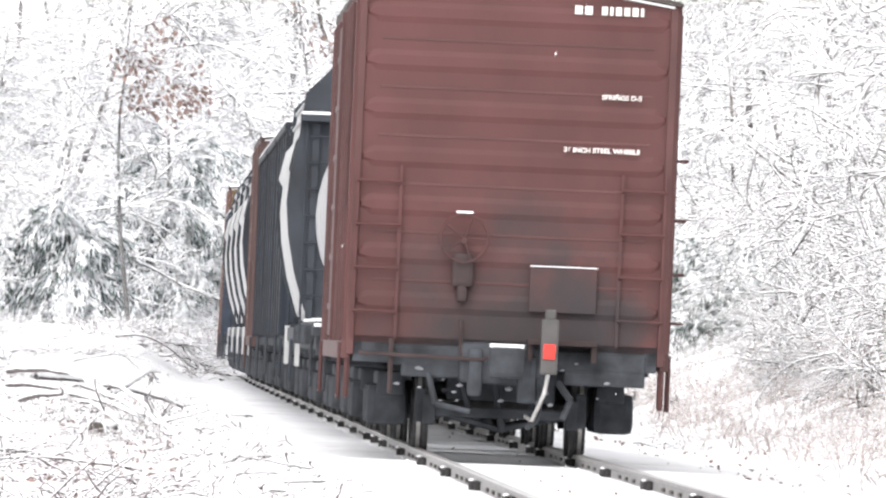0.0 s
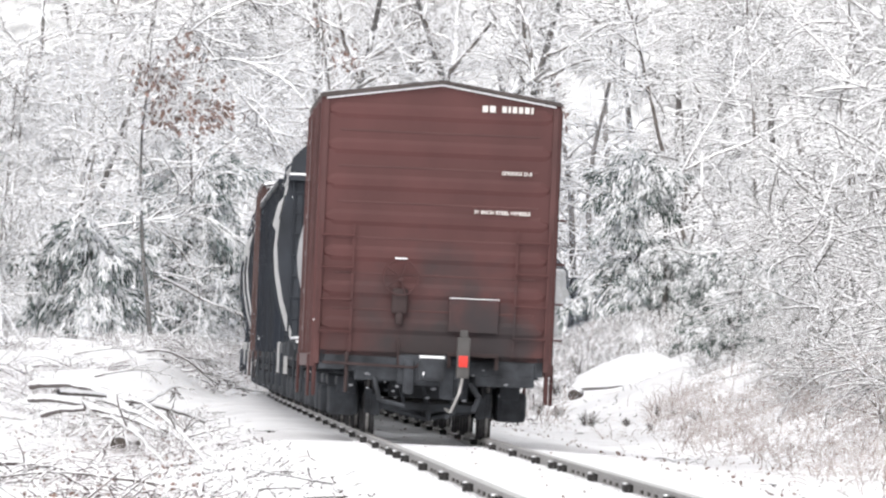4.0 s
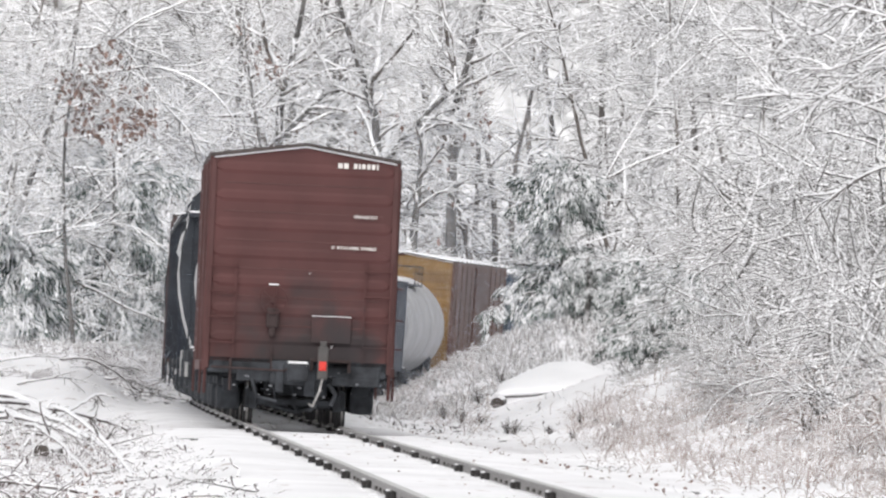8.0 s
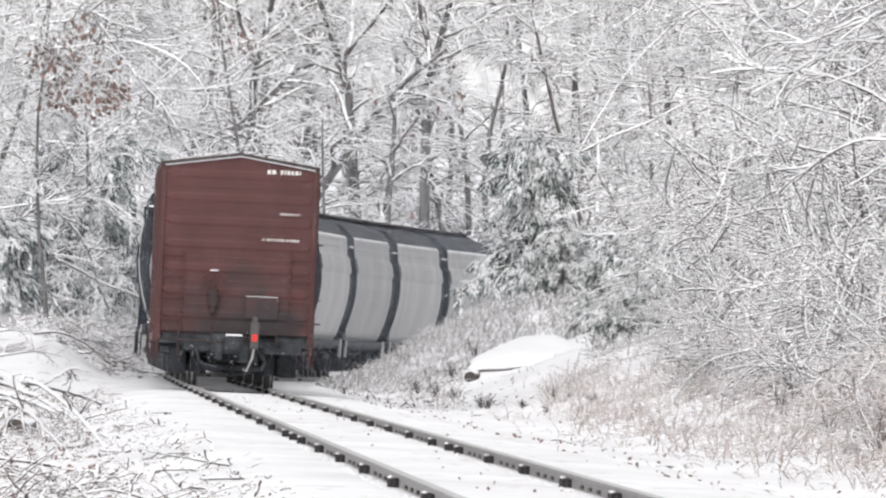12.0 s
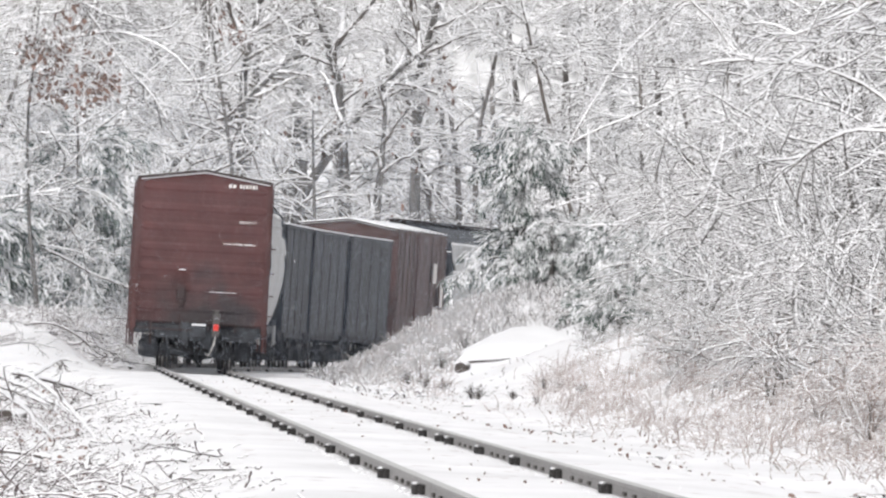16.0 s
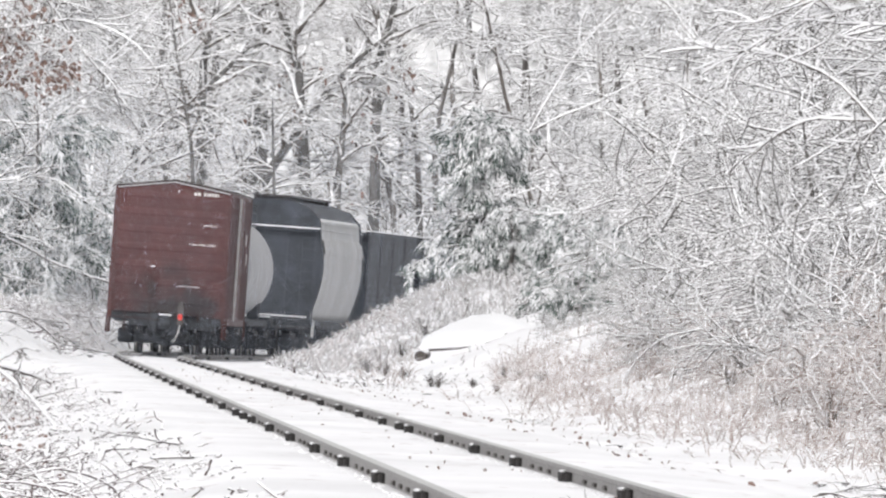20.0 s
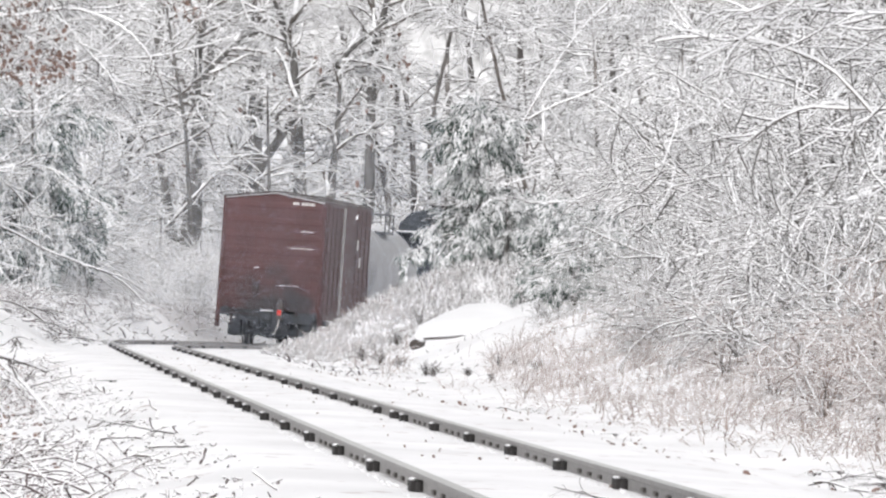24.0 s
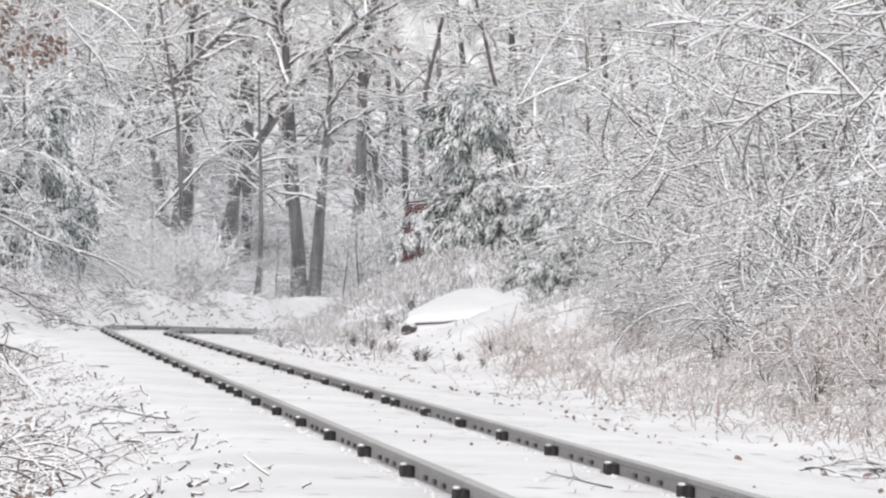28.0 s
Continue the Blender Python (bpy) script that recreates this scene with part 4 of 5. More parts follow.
def tubes(name, curves, mat, sides=4):
    """One mesh of open tapered tubes along curves [(pts (n, k, 3), radii (n, k)), ...]."""
    a = np.concatenate([p[:, :-1].reshape(-1, 3) for p, r in curves])
    b = np.concatenate([p[:, 1:].reshape(-1, 3) for p, r in curves])
    ra = np.concatenate([r[:, :-1].reshape(-1) for p, r in curves])
    rb = np.concatenate([r[:, 1:].reshape(-1) for p, r in curves])
    n = len(a)
    d = b - a
    d /= np.linalg.norm(d, axis=1, keepdims=True) + 1e-9
    up = np.where(np.abs(d[:, 2:3]) > 0.9, np.array([[1.0, 0, 0]]), np.array([[0, 0, 1.0]]))
    u = np.cross(d, up)
    u /= np.linalg.norm(u, axis=1, keepdims=True) + 1e-9
    v = np.cross(u, d)
    verts = np.empty((n, 2 * sides, 3))
    for i in range(sides):
        c, s = math.cos(2 * math.pi * i / sides), math.sin(2 * math.pi * i / sides)
        off = u * c + v * s
        verts[:, i] = a + off * ra[:, None]
        verts[:, sides + i] = b + off * rb[:, None]
    base = (np.arange(n) * 2 * sides)[:, None, None]
    quad = np.array([[i, (i + 1) % sides, sides + (i + 1) % sides, sides + i] for i in range(sides)])
    return sheet_mesh(name, verts.reshape(-1, 3), (base + quad[None]).reshape(-1, 4), mat, True)


def sheet_mesh(name, verts, quads, mat, smooth):
    me = bpy.data.meshes.new(name)
    me.vertices.add(len(verts))
    me.vertices.foreach_set("co", np.ascontiguousarray(verts, dtype=np.float32).ravel())
    me.loops.add(quads.size)
    me.loops.foreach_set("vertex_index", np.ascontiguousarray(quads, dtype=np.int32).ravel())
    me.polygons.add(len(quads))
    me.polygons.foreach_set("loop_start", np.arange(0, quads.size, quads.shape[1], dtype=np.int32))
    me.polygons.foreach_set("use_smooth", np.full(len(quads), smooth))
    me.update(calc_edges=True)
    me.materials.append(mat)
    return me


def child(name, me, parent, label=""):
    ob = new(name, me)
    ob.parent = parent
    return tagged(ob, label) if label else ob


def flakes(name, rng, centre, along, length, width, mat, tilt=0.5):
    """One mesh of many small lens-shaped leaves or sprays, each a bent strip of two quads."""
    n = len(centre)
    d = along / (np.linalg.norm(along, axis=1, keepdims=True) + 1e-9)
    nrm = np.array([[0, 0, 1.0]]) + rng.normal(scale=tilt, size=(n, 3))
    s = np.cross(d, nrm)
    s /= np.linalg.norm(s, axis=1, keepdims=True) + 1e-9
    q = np.cross(s, d)
    L, W = (length * rng.uniform(0.6, 1.3, n))[:, None], (width * rng.uniform(0.6, 1.3, n))[:, None]
    v = np.stack([centre - s * W * 0.2, centre + s * W * 0.2,
                  centre + d * L * 0.5 - s * W * 0.5 + q * L * 0.08, centre + d * L * 0.5 + s * W * 0.5 + q * L * 0.08,
                  centre + d * L - s * W * 0.12 - q * L * 0.06, centre + d * L + s * W * 0.12 - q * L * 0.06], axis=1)
    base = (np.arange(n) * 6)[:, None, None]
    quad = np.array([[0, 1, 3, 2], [2, 3, 5, 4]])
    return sheet_mesh(name, v.reshape(-1, 3), (base + quad[None]).reshape(-1, 4), mat, False)


def trunk_curve(rng, height, lean, radius, knots=9, bow=0.0):
    p = np.zeros((1, knots, 3))
    sway = 0.1 if radius > 0.2 else 0.05
    d = np.array([lean[0], lean[1], 1.0])
    for j in range(1, knots):
        d = d + rng.normal(scale=sway, size=3) + np.array([bow, 0, 0])
        p[0, j] = p[0, j - 1] + d / np.linalg.norm(d) * height / (knots - 1)
    p[0, 0, 2] -= 0.3
    return p, radius * np.linspace(1.0, 0.22, knots)[None, :] * np.array([[1.25] + [1] * (knots - 1)])


def crown(name, curves, mat, tree, label="", sides=4):
    return tagged(child(name, tubes(name, curves, mat, sides), tree, label), kind="stuff")


def bare_tree(seed, height, radius, lean=(0, 0), limbs=12, boughs=7, twigs=6, low=0.2, twig_mat=None, droop=0.25, label="", leaves=0, fine=0.021, reach=0.34, trunk_mat=None, ends=1, bow=0.0, strays=0, leaf_at=(1.0, 0, 6.2), clumps=40):
    """A leafless tree in snow: trunk, limbs, boughs and long wavy twigs that spread in level layers."""
    rng = np.random.default_rng(seed)
    tree = thing("bare_tree", label or "leafless tree with snow on every branch", "tree", "snowy trees")
    tp, tr = trunk_curve(rng, height, lean, radius, bow=bow)
    child("trunk", tubes("trunk", [(tp, tr)], trunk_mat or BARK, 10), tree, "dark trunk plastered with snow")
    l1 = grow(rng, tp, tr, limbs, height * reach, 0.95, 0.15, 0.3, 8, radius * 0.36, low, 1.0, 0.7)
    l2 = grow(rng, *l1, boughs, height * 0.19, 0.85, 0.03, droop, 6, fine * 1.5, 0.1, 1, 0.35, 0.12, 0.08, 1.5)
    l3 = grow(rng, *l2, twigs, height * 0.095, 0.75, 0.0, droop, 5, fine * 1.0, 0.08, 1, 0.3, 0.1, 0.12, 1.5)
    l4 = grow(rng, *l3, 1, height * 0.05, 0.7, 0.0, droop, 3, fine * 0.75, 0.2, 1, 0.4, 0.1, 0.1, 1.5) if ends else None
    crown("limb_spread", [l1], LIMB, tree, sides=5)
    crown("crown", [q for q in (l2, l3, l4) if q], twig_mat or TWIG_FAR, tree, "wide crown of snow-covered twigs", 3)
    if leaves:
        tips = l3[0][:, -1]
        near = tips[np.argsort(np.linalg.norm((tips - np.array([leaf_at])) * np.array([[1.0, 0.5, 0.8]]), axis=1))[:max(clumps, len(tips) * clumps // 150)]]
        near = near[rng.integers(0, len(near), clumps)]
        pick = near[rng.integers(0, len(near), leaves)] + rng.normal(scale=0.2, size=(leaves, 3))
        hang = rng.normal(scale=0.5, size=(leaves, 3)) + np.array([[0, 0, -1.0]])
        tagged(child("dead_foliage", flakes("dead_foliage", rng, pick, hang, 0.15, 0.11, OAK_LEAF, 1.5), tree, "clinging brown oak leaves"), kind="stuff")
    if strays:
        pick = l3[0][rng.integers(0, len(l3[0]), strays), -1]
        hang = rng.normal(scale=0.3, size=(strays, 3)) + np.array([[0, 0, -1.0]])
        tagged(child("dead_foliage", flakes("dead_foliage", rng, pick, hang, 0.24, 0.15, OAK_LEAF, 1.5), tree, "a few clinging brown leaves"), kind="stuff")
    return tree


def shrub(seed, height, stems=9, twig_mat=None, spread=0.5, droop=0.35, fine=0.02, label="", flat=0.25, wide=0.85, twigs=4, name="snowy_shrub"):
    """A thicket plant: several leaning stems with long, wavy, level twigs."""
    rng = np.random.default_rng(seed)
    bush = thing(name, label or "leafless thicket shrub bent under snow", "shrub", "snowy shrubs")
    foot = np.zeros((1, 3, 3))
    foot[0, :, 2] = (-0.3, 0.0, 0.15)
    st = grow(rng, foot, np.full((1, 3), 0.09), stems, height * 1.1, spread, 0.6, 0.35, 9, 0.016, 0.3, 1)
    l2 = grow(rng, *st, 8, height * wide, 1.1, 0.05, droop, 9, fine * 1.35, 0.08, 1, flat, 0.11, 0.07, 4)
    l3 = grow(rng, *l2, twigs, height * wide * 0.45, 0.75, 0.0, droop * 0.6, 7, fine * 0.72, 0.08, 1, flat, 0.13, 0.08, 4)
    crown("stem_clump", [st], LIMB, bush, sides=4)
    crown("crown", [l2, l3], twig_mat or TWIG, bush, "snow-covered twigs", 3)
    return bush


def hemlock(seed, height, width, boughs=60, label=""):
    """A conifer with drooping boughs: hanging dark sprays under rolls of snow."""
    rng = np.random.default_rng(seed)
    tree = thing("hemlock_tree", label or "dark green hemlock with drooping snow-laden boughs", "conifer", "conifers")
    tp, tr = trunk_curve(rng, height, (0.02, 0), 0.13)
    child("trunk", tubes("trunk", [(tp, tr)], BARK, 10), tree)
    b1 = grow(rng, tp, tr, boughs, width * 0.62, 1.25, 0.24, 1.25, 9, 0.03, 0.14, 0.98, wander=0.12)
    b2 = grow(rng, *b1, 9, width * 0.2, 0.8, -0.02, 1.1, 6, 0.012, 0.15, 1, wander=0.1)
    crown("bough_spread", [b1, b2], BARK, tree)
    pts, d = [], []
    for p, r in (b1, b1, b1, *([b2] * 9)):
        pts.append(p[:, 1:].reshape(-1, 3))
        d.append((p[:, 1:] - p[:, :-1]).reshape(-1, 3))
    pts, d = np.concatenate(pts), np.concatenate(d)
    d = d / (np.linalg.norm(d, axis=1, keepdims=True) + 1e-9) + rng.normal(scale=0.28, size=d.shape) + np.array([[0, 0, -0.5]])
    pts = pts + rng.normal(scale=0.05, size=pts.shape) + np.array([[0, 0, -0.03]])
    tagged(child("foliage", flakes("foliage", rng, pts, d, 0.2, 0.034, NEEDLE, 0.6), tree, "dark hanging needle sprays"), kind="stuff")
    keep = rng.uniform(size=len(pts)) < 0.44
    pad = flakes("snow_load", rng, pts[keep] + np.array([[0, 0, 0.03]]), d[keep] + np.array([[0, 0, 0.2]]), 0.2, 0.036, SNOW, 0.35)
    tagged(child("snow_load", pad, tree, "pads of snow lying on the hanging sprays"), kind="stuff")
    return tree


def overhang_tree(seed, height, radius, limbs, heading, label):
    """A tree whose long limbs all lean one way, over the line, each sagging under a ridge of snow."""
    rng = np.random.default_rng(seed)
    tree = thing("overhanging_tree", label, "tree", "snowy trees")
    tp, tr = trunk_curve(rng, height, (heading * 0.12, 0), radius)
    child("trunk", tubes("trunk", [(tp, tr)], BARK, 10), tree, "dark trunk plastered with snow")
    n, k = limbs, 16
    t = np.linspace(0.12, 0.97, n) * (tp.shape[1] - 1)
    i0 = np.minimum(t.astype(int), tp.shape[1] - 2)
    fr = (t - i0)[:, None]
    p = np.empty((n, k, 3))
    p[:, 0] = tp[0, i0] * (1 - fr) + tp[0, i0 + 1] * fr
    d = np.stack([np.full(n, heading * 1.0), rng.uniform(-0.7, 0.3, n), rng.uniform(-0.02, 0.42, n)], axis=1)
    turn = rng.normal(scale=0.05, size=d.shape)
    length = rng.uniform(0.5, 1.0, n)[:, None] * height * 0.72
    for j in range(1, k):
        turn = turn * 0.6 + rng.normal(scale=0.10, size=d.shape)
        d = d + turn
        d[:, 2] -= 0.022
        d /= np.linalg.norm(d, axis=1, keepdims=True)
        p[:, j] = p[:, j - 1] + d * length / (k - 1)
    l1 = (p, rng.uniform(0.022, 0.038, (n, 1)) * np.linspace(1, 0.45, k)[None])
    l2 = grow(rng, *l1, 9, 2.0, 0.65, 0.0, 0.2, 9, 0.022, 0.12, 1, 0.4, 0.13, 0.07, 1.2)
    l3 = grow(rng, *l2, 4, 0.8, 0.65, 0.0, 0.2, 6, 0.014, 0.1, 1, 0.4, 0.14, 0.08, 1.2)
    crown("limb_spread", [l1], LIMB, tree, "long sagging limbs", 6)
    top = np.array([[[0, 0, 0.03]]])
    crown("snow_ridge", [(l1[0] + top, l1[1] * 0.85), (l2[0] + top * 0.6, l2[1] * 0.8)], SNOW, tree, "ridges of snow along the limbs", 4)
    crown("crown", [l2, l3], TWIG, tree, "wavy twigs each under a line of snow", 4)
    return tree


def at_ground(u, y, turn=0.0):
    return pose(track_x(y) + u, y, ground_z(u, y) - 0.05, 0, 0, turn)


def at_world(x, y, turn=0.0):
    return at_ground(x - track_x(y), y, turn)


def scatter(rng, kinds, count, x0, x1, y0, y1, lo=0.85, hi=1.15, keep=3.2):
    """Copies of the kinds, set at random over a stretch of the plan, clear of the track."""
    for i in range(count):
        y = rng.uniform(y0, y1)
        x = rng.uniform(x0, x1)
        u = x - track_x(y)
        if abs(u) < keep:
            continue
        c = copy_thing(kinds[i % len(kinds)], at_ground(u, y, rng.uniform(0, 360)))
        c.scale = (rng.uniform(lo, hi),) * 3


def build_woods():
    rng = random.Random(11)
    # the standing trees beyond the bend
    trunks = [bare_tree(s, h, r, (lx, 0), limbs=l, boughs=5, twigs=4, low=lo, label="tall leaning tree with a snow-streaked trunk", fine=0.024, bow=bw, strays=st, trunk_mat=BARK_DARK) for s, h, r, lx, bw, l, lo, st in
              ((1, 8.6, 0.27, 0.15, 0.02, 13, 0.42, 26), (2, 8, 0.115, 0.15, 0.0, 9, 0.42, 0), (3, 13, 0.27, 0.10, 0.045, 15, 0.34, 16), (4, 15, 0.27, 0.05, 0.0, 14, 0.34, 0), (5, 15, 0.22, 0.25, 0.0, 13, 0.34, 0))]
    for tree, x, y in zip(trunks, (-4.65, -6.45, -8.45, -9.15, -12.3), (588, 580, 594, 604, 590)):
        tree.matrix_basis = at_world(x, y)
    for i, x, y, turn in ((3, -5.15, 602, 200), (0, -10.2, 622, 60), (2, -13.5, 620, 20), (4, -7.6, 640, 100), (3, -3.2, 636, 10), (3, -9.9, 626, 80), (3, -7.9, 630, 140)):
        copy_thing(trunks[i], at_world(x, y, turn))
    caked = bare_tree(8, 10.5, 0.10, (0.95, 0), limbs=8, boughs=4, twigs=3, low=0.4, label="half-fallen tree leaning over, caked with snow", fine=0.024, trunk_mat=LIMB)
    caked.matrix_basis = at_world(-12.4, 584)
    sapling = bare_tree(9, 3.4, 0.05, (0.12, 0), limbs=6, boughs=3, twigs=2, low=0.4, label="thin dark sapling in the snow", fine=0.014)
    sapling.matrix_basis = at_world(-12.6, 520)
    for x, y, turn, k in ((-13.1, 512, 50, 0.9), (-11.7, 530, 200, 0.8), (-10.3, 560, 110, 0.8), (-9.6, 556, 300, 1.0), (-3.4, 570, 40, 0.7), (-2.8, 575, 260, 0.9), (-7.6, 570, 20, 0.7), (-12.3, 540, 150, 1.1), (-13.4, 548, 30, 0.9), (-5.9, 592, 80, 0.8),
                          (5.0, 300, 60, 0.9), (5.6, 306, 170, 1.1), (6.3, 300, 220, 1.0), (6.9, 312, 300, 1.2), (7.4, 304, 20, 1.0), (7.9, 320, 120, 1.3), (8.6, 310, 250, 1.1), (4.7, 318, 350, 0.8), (8.2, 298, 80, 1.2), (9.2, 316, 10, 1.3)):
        c = copy_thing(sapling, at_world(x, y, turn) @ pose(0, 0, 0, 24 if x > 0 else 6, 12 if x > 0 else 0, 0))
        c.scale = (k, k, k)
    trees = [bare_tree(s, h, r, (lx, 0), limbs=15, low=0.1, twigs=5, label="leafless tree with snow on every branch", fine=f, trunk_mat=LIMB) for s, h, r, lx, f in
             ((11, 11, 0.10, 0.06, 0.028), (12, 10, 0.09, -0.08, 0.028), (13, 12, 0.11, 0.1, 0.03))]
    back = [bare_tree(s, h, r, (lx, 0), limbs=15, boughs=6, twigs=5, low=0.08, label="distant leafless tree pale with snow and painted haze", fine=0.036, ends=0) for s, h, r, lx in
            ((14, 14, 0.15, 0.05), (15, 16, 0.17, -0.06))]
    for tree, x, y in zip(trees + back, (-12.5, 4.0, 9.0, 6.0, -2.0), (600, 560, 540, 640, 650)):
        tree.matrix_basis = at_world(x, y)
    for x, y, turn in ((-1.6, 652, 30), (-2.4, 668, 140), (-0.6, 660, 250)):
        copy_thing(back[0], at_world(x, y, turn))
    scatter(rng, back, 38, -24, 19, 630, 780, 0.9, 1.15)
    scatter(rng, trees, 15, -24, -11.5, 490, 600, 0.8, 1.15, keep=5)
    scatter(rng, trees, 18, 2, 19, 470, 610, 0.9, 1.2, keep=7)
    shrubs = [shrub(s, h, fine=0.0235, twigs=4, label="wide leafless thicket shrub under snow") for s, h in ((21, 4.6), (22, 3.6), (23, 5.4))]
    low = [shrub(s, h, 7, fine=0.013, twigs=4, label="low snowy shrub on the bank") for s, h in ((24, 1.7), (25, 2.3))]
    pale = [shrub(s, h, twig_mat=TWIG_FAR, label="wide leafless shrub pale with snow and painted haze") for s, h in ((26, 4.2), (27, 3.4))]
    for b, x, y in zip(pale, (-13.0, -15.0), (500, 480)):
        b.matrix_basis = at_world(x, y)
    reds = [shrub(s, h, 8, TWIG_RED, 0.6, 0.6, 0.010, twigs=4, label="reddish leafless shrub dusted with snow", flat=0.6) for s, h in ((31, 1.1), (32, 1.5))]
    # the thicket on the bank
    for b, x, y in zip(shrubs, (6.6, 6.4, 7.6), (320, 365, 330)):
        b.matrix_basis = at_world(x, y)
    scatter(rng, shrubs, 38, 6.0, 12.5, 295, 430, 0.75, 1.3, keep=8.4)
    for args, x, y in (((51, 9.0, 0.12, 15, -1), 9.2, 292), ((52, 11.0, 0.13, 17, -1), 11.0, 330), ((53, 10.0, 0.12, 15, -1), 8.6, 384), ((54, 8.0, 0.1, 12, -1), 9.6, 280)):
        overhang_tree(*args, "leaning tree with long snow-laden limbs over the bank").matrix_basis = at_world(x, y)
    overhang_tree(57, 13.0, 0.14, 15, -1, "tall leaning tree with long snow-laden limbs inside the bend").matrix_basis = at_world(7.2, 472)
    for args, x, y in (((55, 11.0, 0.12, 15, 1), -14.6, 452), ((56, 12.0, 0.12, 16, 1), -16.2, 500)):
        overhang_tree(*args, "leaning tree with long snow-laden limbs beside the wood").matrix_basis = at_world(x, y)
    scatter(rng, trees, 16, 5, 15, 360, 450, 0.65, 0.85, keep=10.5)
    for b, x, y in zip(low, (3.4, 5.0), (270, 260)):
        b.matrix_basis = at_world(x, y)
    scatter(rng, low, 52, 3.5, 9.0, 215, 400, 0.6, 1.3, keep=6.8)
    for b, x, y in zip(reds, (4.2, 5.6), (190, 215)):
        b.matrix_basis = at_world(x, y)
    scatter(rng, reds, 66, 2.6, 8, 160, 310, 0.5, 0.9, keep=6.0)
    # small growth beyond the bend
    scatter(rng, low, 18, -14, 2, 575, 640, 0.9, 1.7, keep=4)
    scatter(rng, pale, 12, -14, 0, 625, 660, 0.7, 1.0, keep=4)
    scatter(rng, pale, 24, -13.5, -7.7, 540, 584, 0.5, 0.9, keep=5)
    # the other side
    scatter(rng, pale, 30, -19, -9.8, 490, 560, 0.7, 1.1, keep=4.6)
    scatter(rng, low, 22, -19, -11, 480, 540, 0.6, 1.1, keep=5)
    scatter(rng, trees, 14, -21, -11.5, 440, 530, 0.6, 0.85, keep=6)
    oak = bare_tree(7, 8, 0.06, (-0.15, 0), limbs=15, leaves=340, low=0.4, label="young oak holding brown leaves in the snow", fine=0.019, trunk_mat=BARK_DARK, bow=0.05)
    oak.matrix_basis = at_world(-11.7, 432)
    oak.scale = (1.1, 1.1, 1.1)
    tall = bare_tree(17, 12.5, 0.11, (0.0, 0), limbs=14, boughs=5, twigs=4, leaves=70, low=0.4, label="tall thin oak with a few brown leaves near its top", fine=0.024, trunk_mat=BARK_DARK, leaf_at=(0.2, 0, 11.3), clumps=7)
    tall.matrix_basis = at_world(-8.7, 560)
    h1 = hemlock(41, 4.4, 3.3, 40)
    h1.matrix_basis = at_world(0.75, 425)
    h2 = hemlock(42, 2.6, 3.2, 34, "low young hemlock weighed down by snow")
    h2.matrix_basis = at_world(2.9, 366)
    h2.scale = (0.75, 0.75, 0.75)
    h3 = hemlock(43, 5.6, 4.8, 60)
    h3.matrix_basis = at_world(-11.7, 470)
    for x, y, turn, k in ((-13.9, 445, 80, 1.35), (1.3, 408, 140, 0.7), (1.9, 414, 200, 0.7), (3.5, 362, 30, 0.7), (2.4, 372, 280, 0.7), (3.3, 352, 100, 0.5), (2.6, 358, 160, 0.55), (4.0, 366, 300, 0.6)):
        c = copy_thing(h2, at_world(x, y, turn))
        c.scale = (k, k, k)


build_woods()


def x_of(u, y):
    return u + np.array([track_x(b) for b in y])


def strands(name, seed, n, u0, spread, y0, y1, length, thick, mat, label, wilt=0.3, side=1):
    rng = np.random.default_rng(seed)
    y = rng.uniform(y0, y1, n)
    far = np.array([ease(335, 385, q) for q in y])
    g = rng.normal(scale=spread, size=n)
    u = side * (u0 - (1.25 * far if side > 0 else 0) + np.where(rng.uniform(size=n) < 0.12, -0.2 * np.abs(g), np.abs(g)))
    clump = np.array([noise.noise((a * 1.1, b * 0.22, 3.0)) for a, b in zip(u, y)])
    keep = ((side > 0) | ((x_of(u, y) / y > -0.0275) & ((y > 380) | (rng.uniform(size=n) < 0.3)))) & (clump > rng.uniform(-0.5, 0.3, n)) & (np.abs(u) > 2.9)
    x = x_of(u, y)
    keep &= ~((y > 300) & (y < 372) & (x / y > -0.0026) & (x / y < 0.0022 + 0.0027 * (y > 348)) & (rng.uniform(size=n) < 0.985))
    keep &= ~((y > 225) & (y <= 300) & (x / y > -0.003) & (x / y < 0.004) & (rng.uniform(size=n) < 0.7))
    u, y = u[keep], y[keep]
    n = len(u)
    base = np.array([(track_x(b) + a, b, ground_z(a, b) - 0.03) for a, b in zip(u, y)])
    d = rng.normal(scale=0.5, size=(n, 3)) + np.array([[0, 0, 1.0]])
    ln = length * rng.uniform(0.35, 1.2, n)[:, None]
    pts = np.empty((n, 5, 3))
    pts[:, 0] = base
    for j in range(1, 5):
        d[:, 2] -= wilt
        d[:, :2] += rng.normal(scale=0.18, size=(n, 2))
        d /= np.linalg.norm(d, axis=1, keepdims=True)
        pts[:, j] = pts[:, j - 1] + d * ln / 4
    rad = np.full((n, 5), thick) * np.array([[1.2, 1.1, 1.0, 0.9, 0.6]])
    ob = new(name, tubes(name, [(pts, rad)], mat, 3))
    return tagged(ob, label, "grass", kind="stuff")


strands("dead_grass", 5, 8000, 5.5, 1.9, 110, 330, 0.34, 0.0045, GRASS, "dead brown grass dusted with snow on the bank")
strands("snowy_weeds", 6, 20000, 5.3, 2.8, 120, 410, 0.4, 0.007, TWIG_RED, "bent weeds coated with snow on the bank")

strands("snowy_tufts", 7, 20000, 4.6, 4.0, 366, 430, 0.3, 0.009, TWIG, "grey snowy tufts on the bank", 0.3)

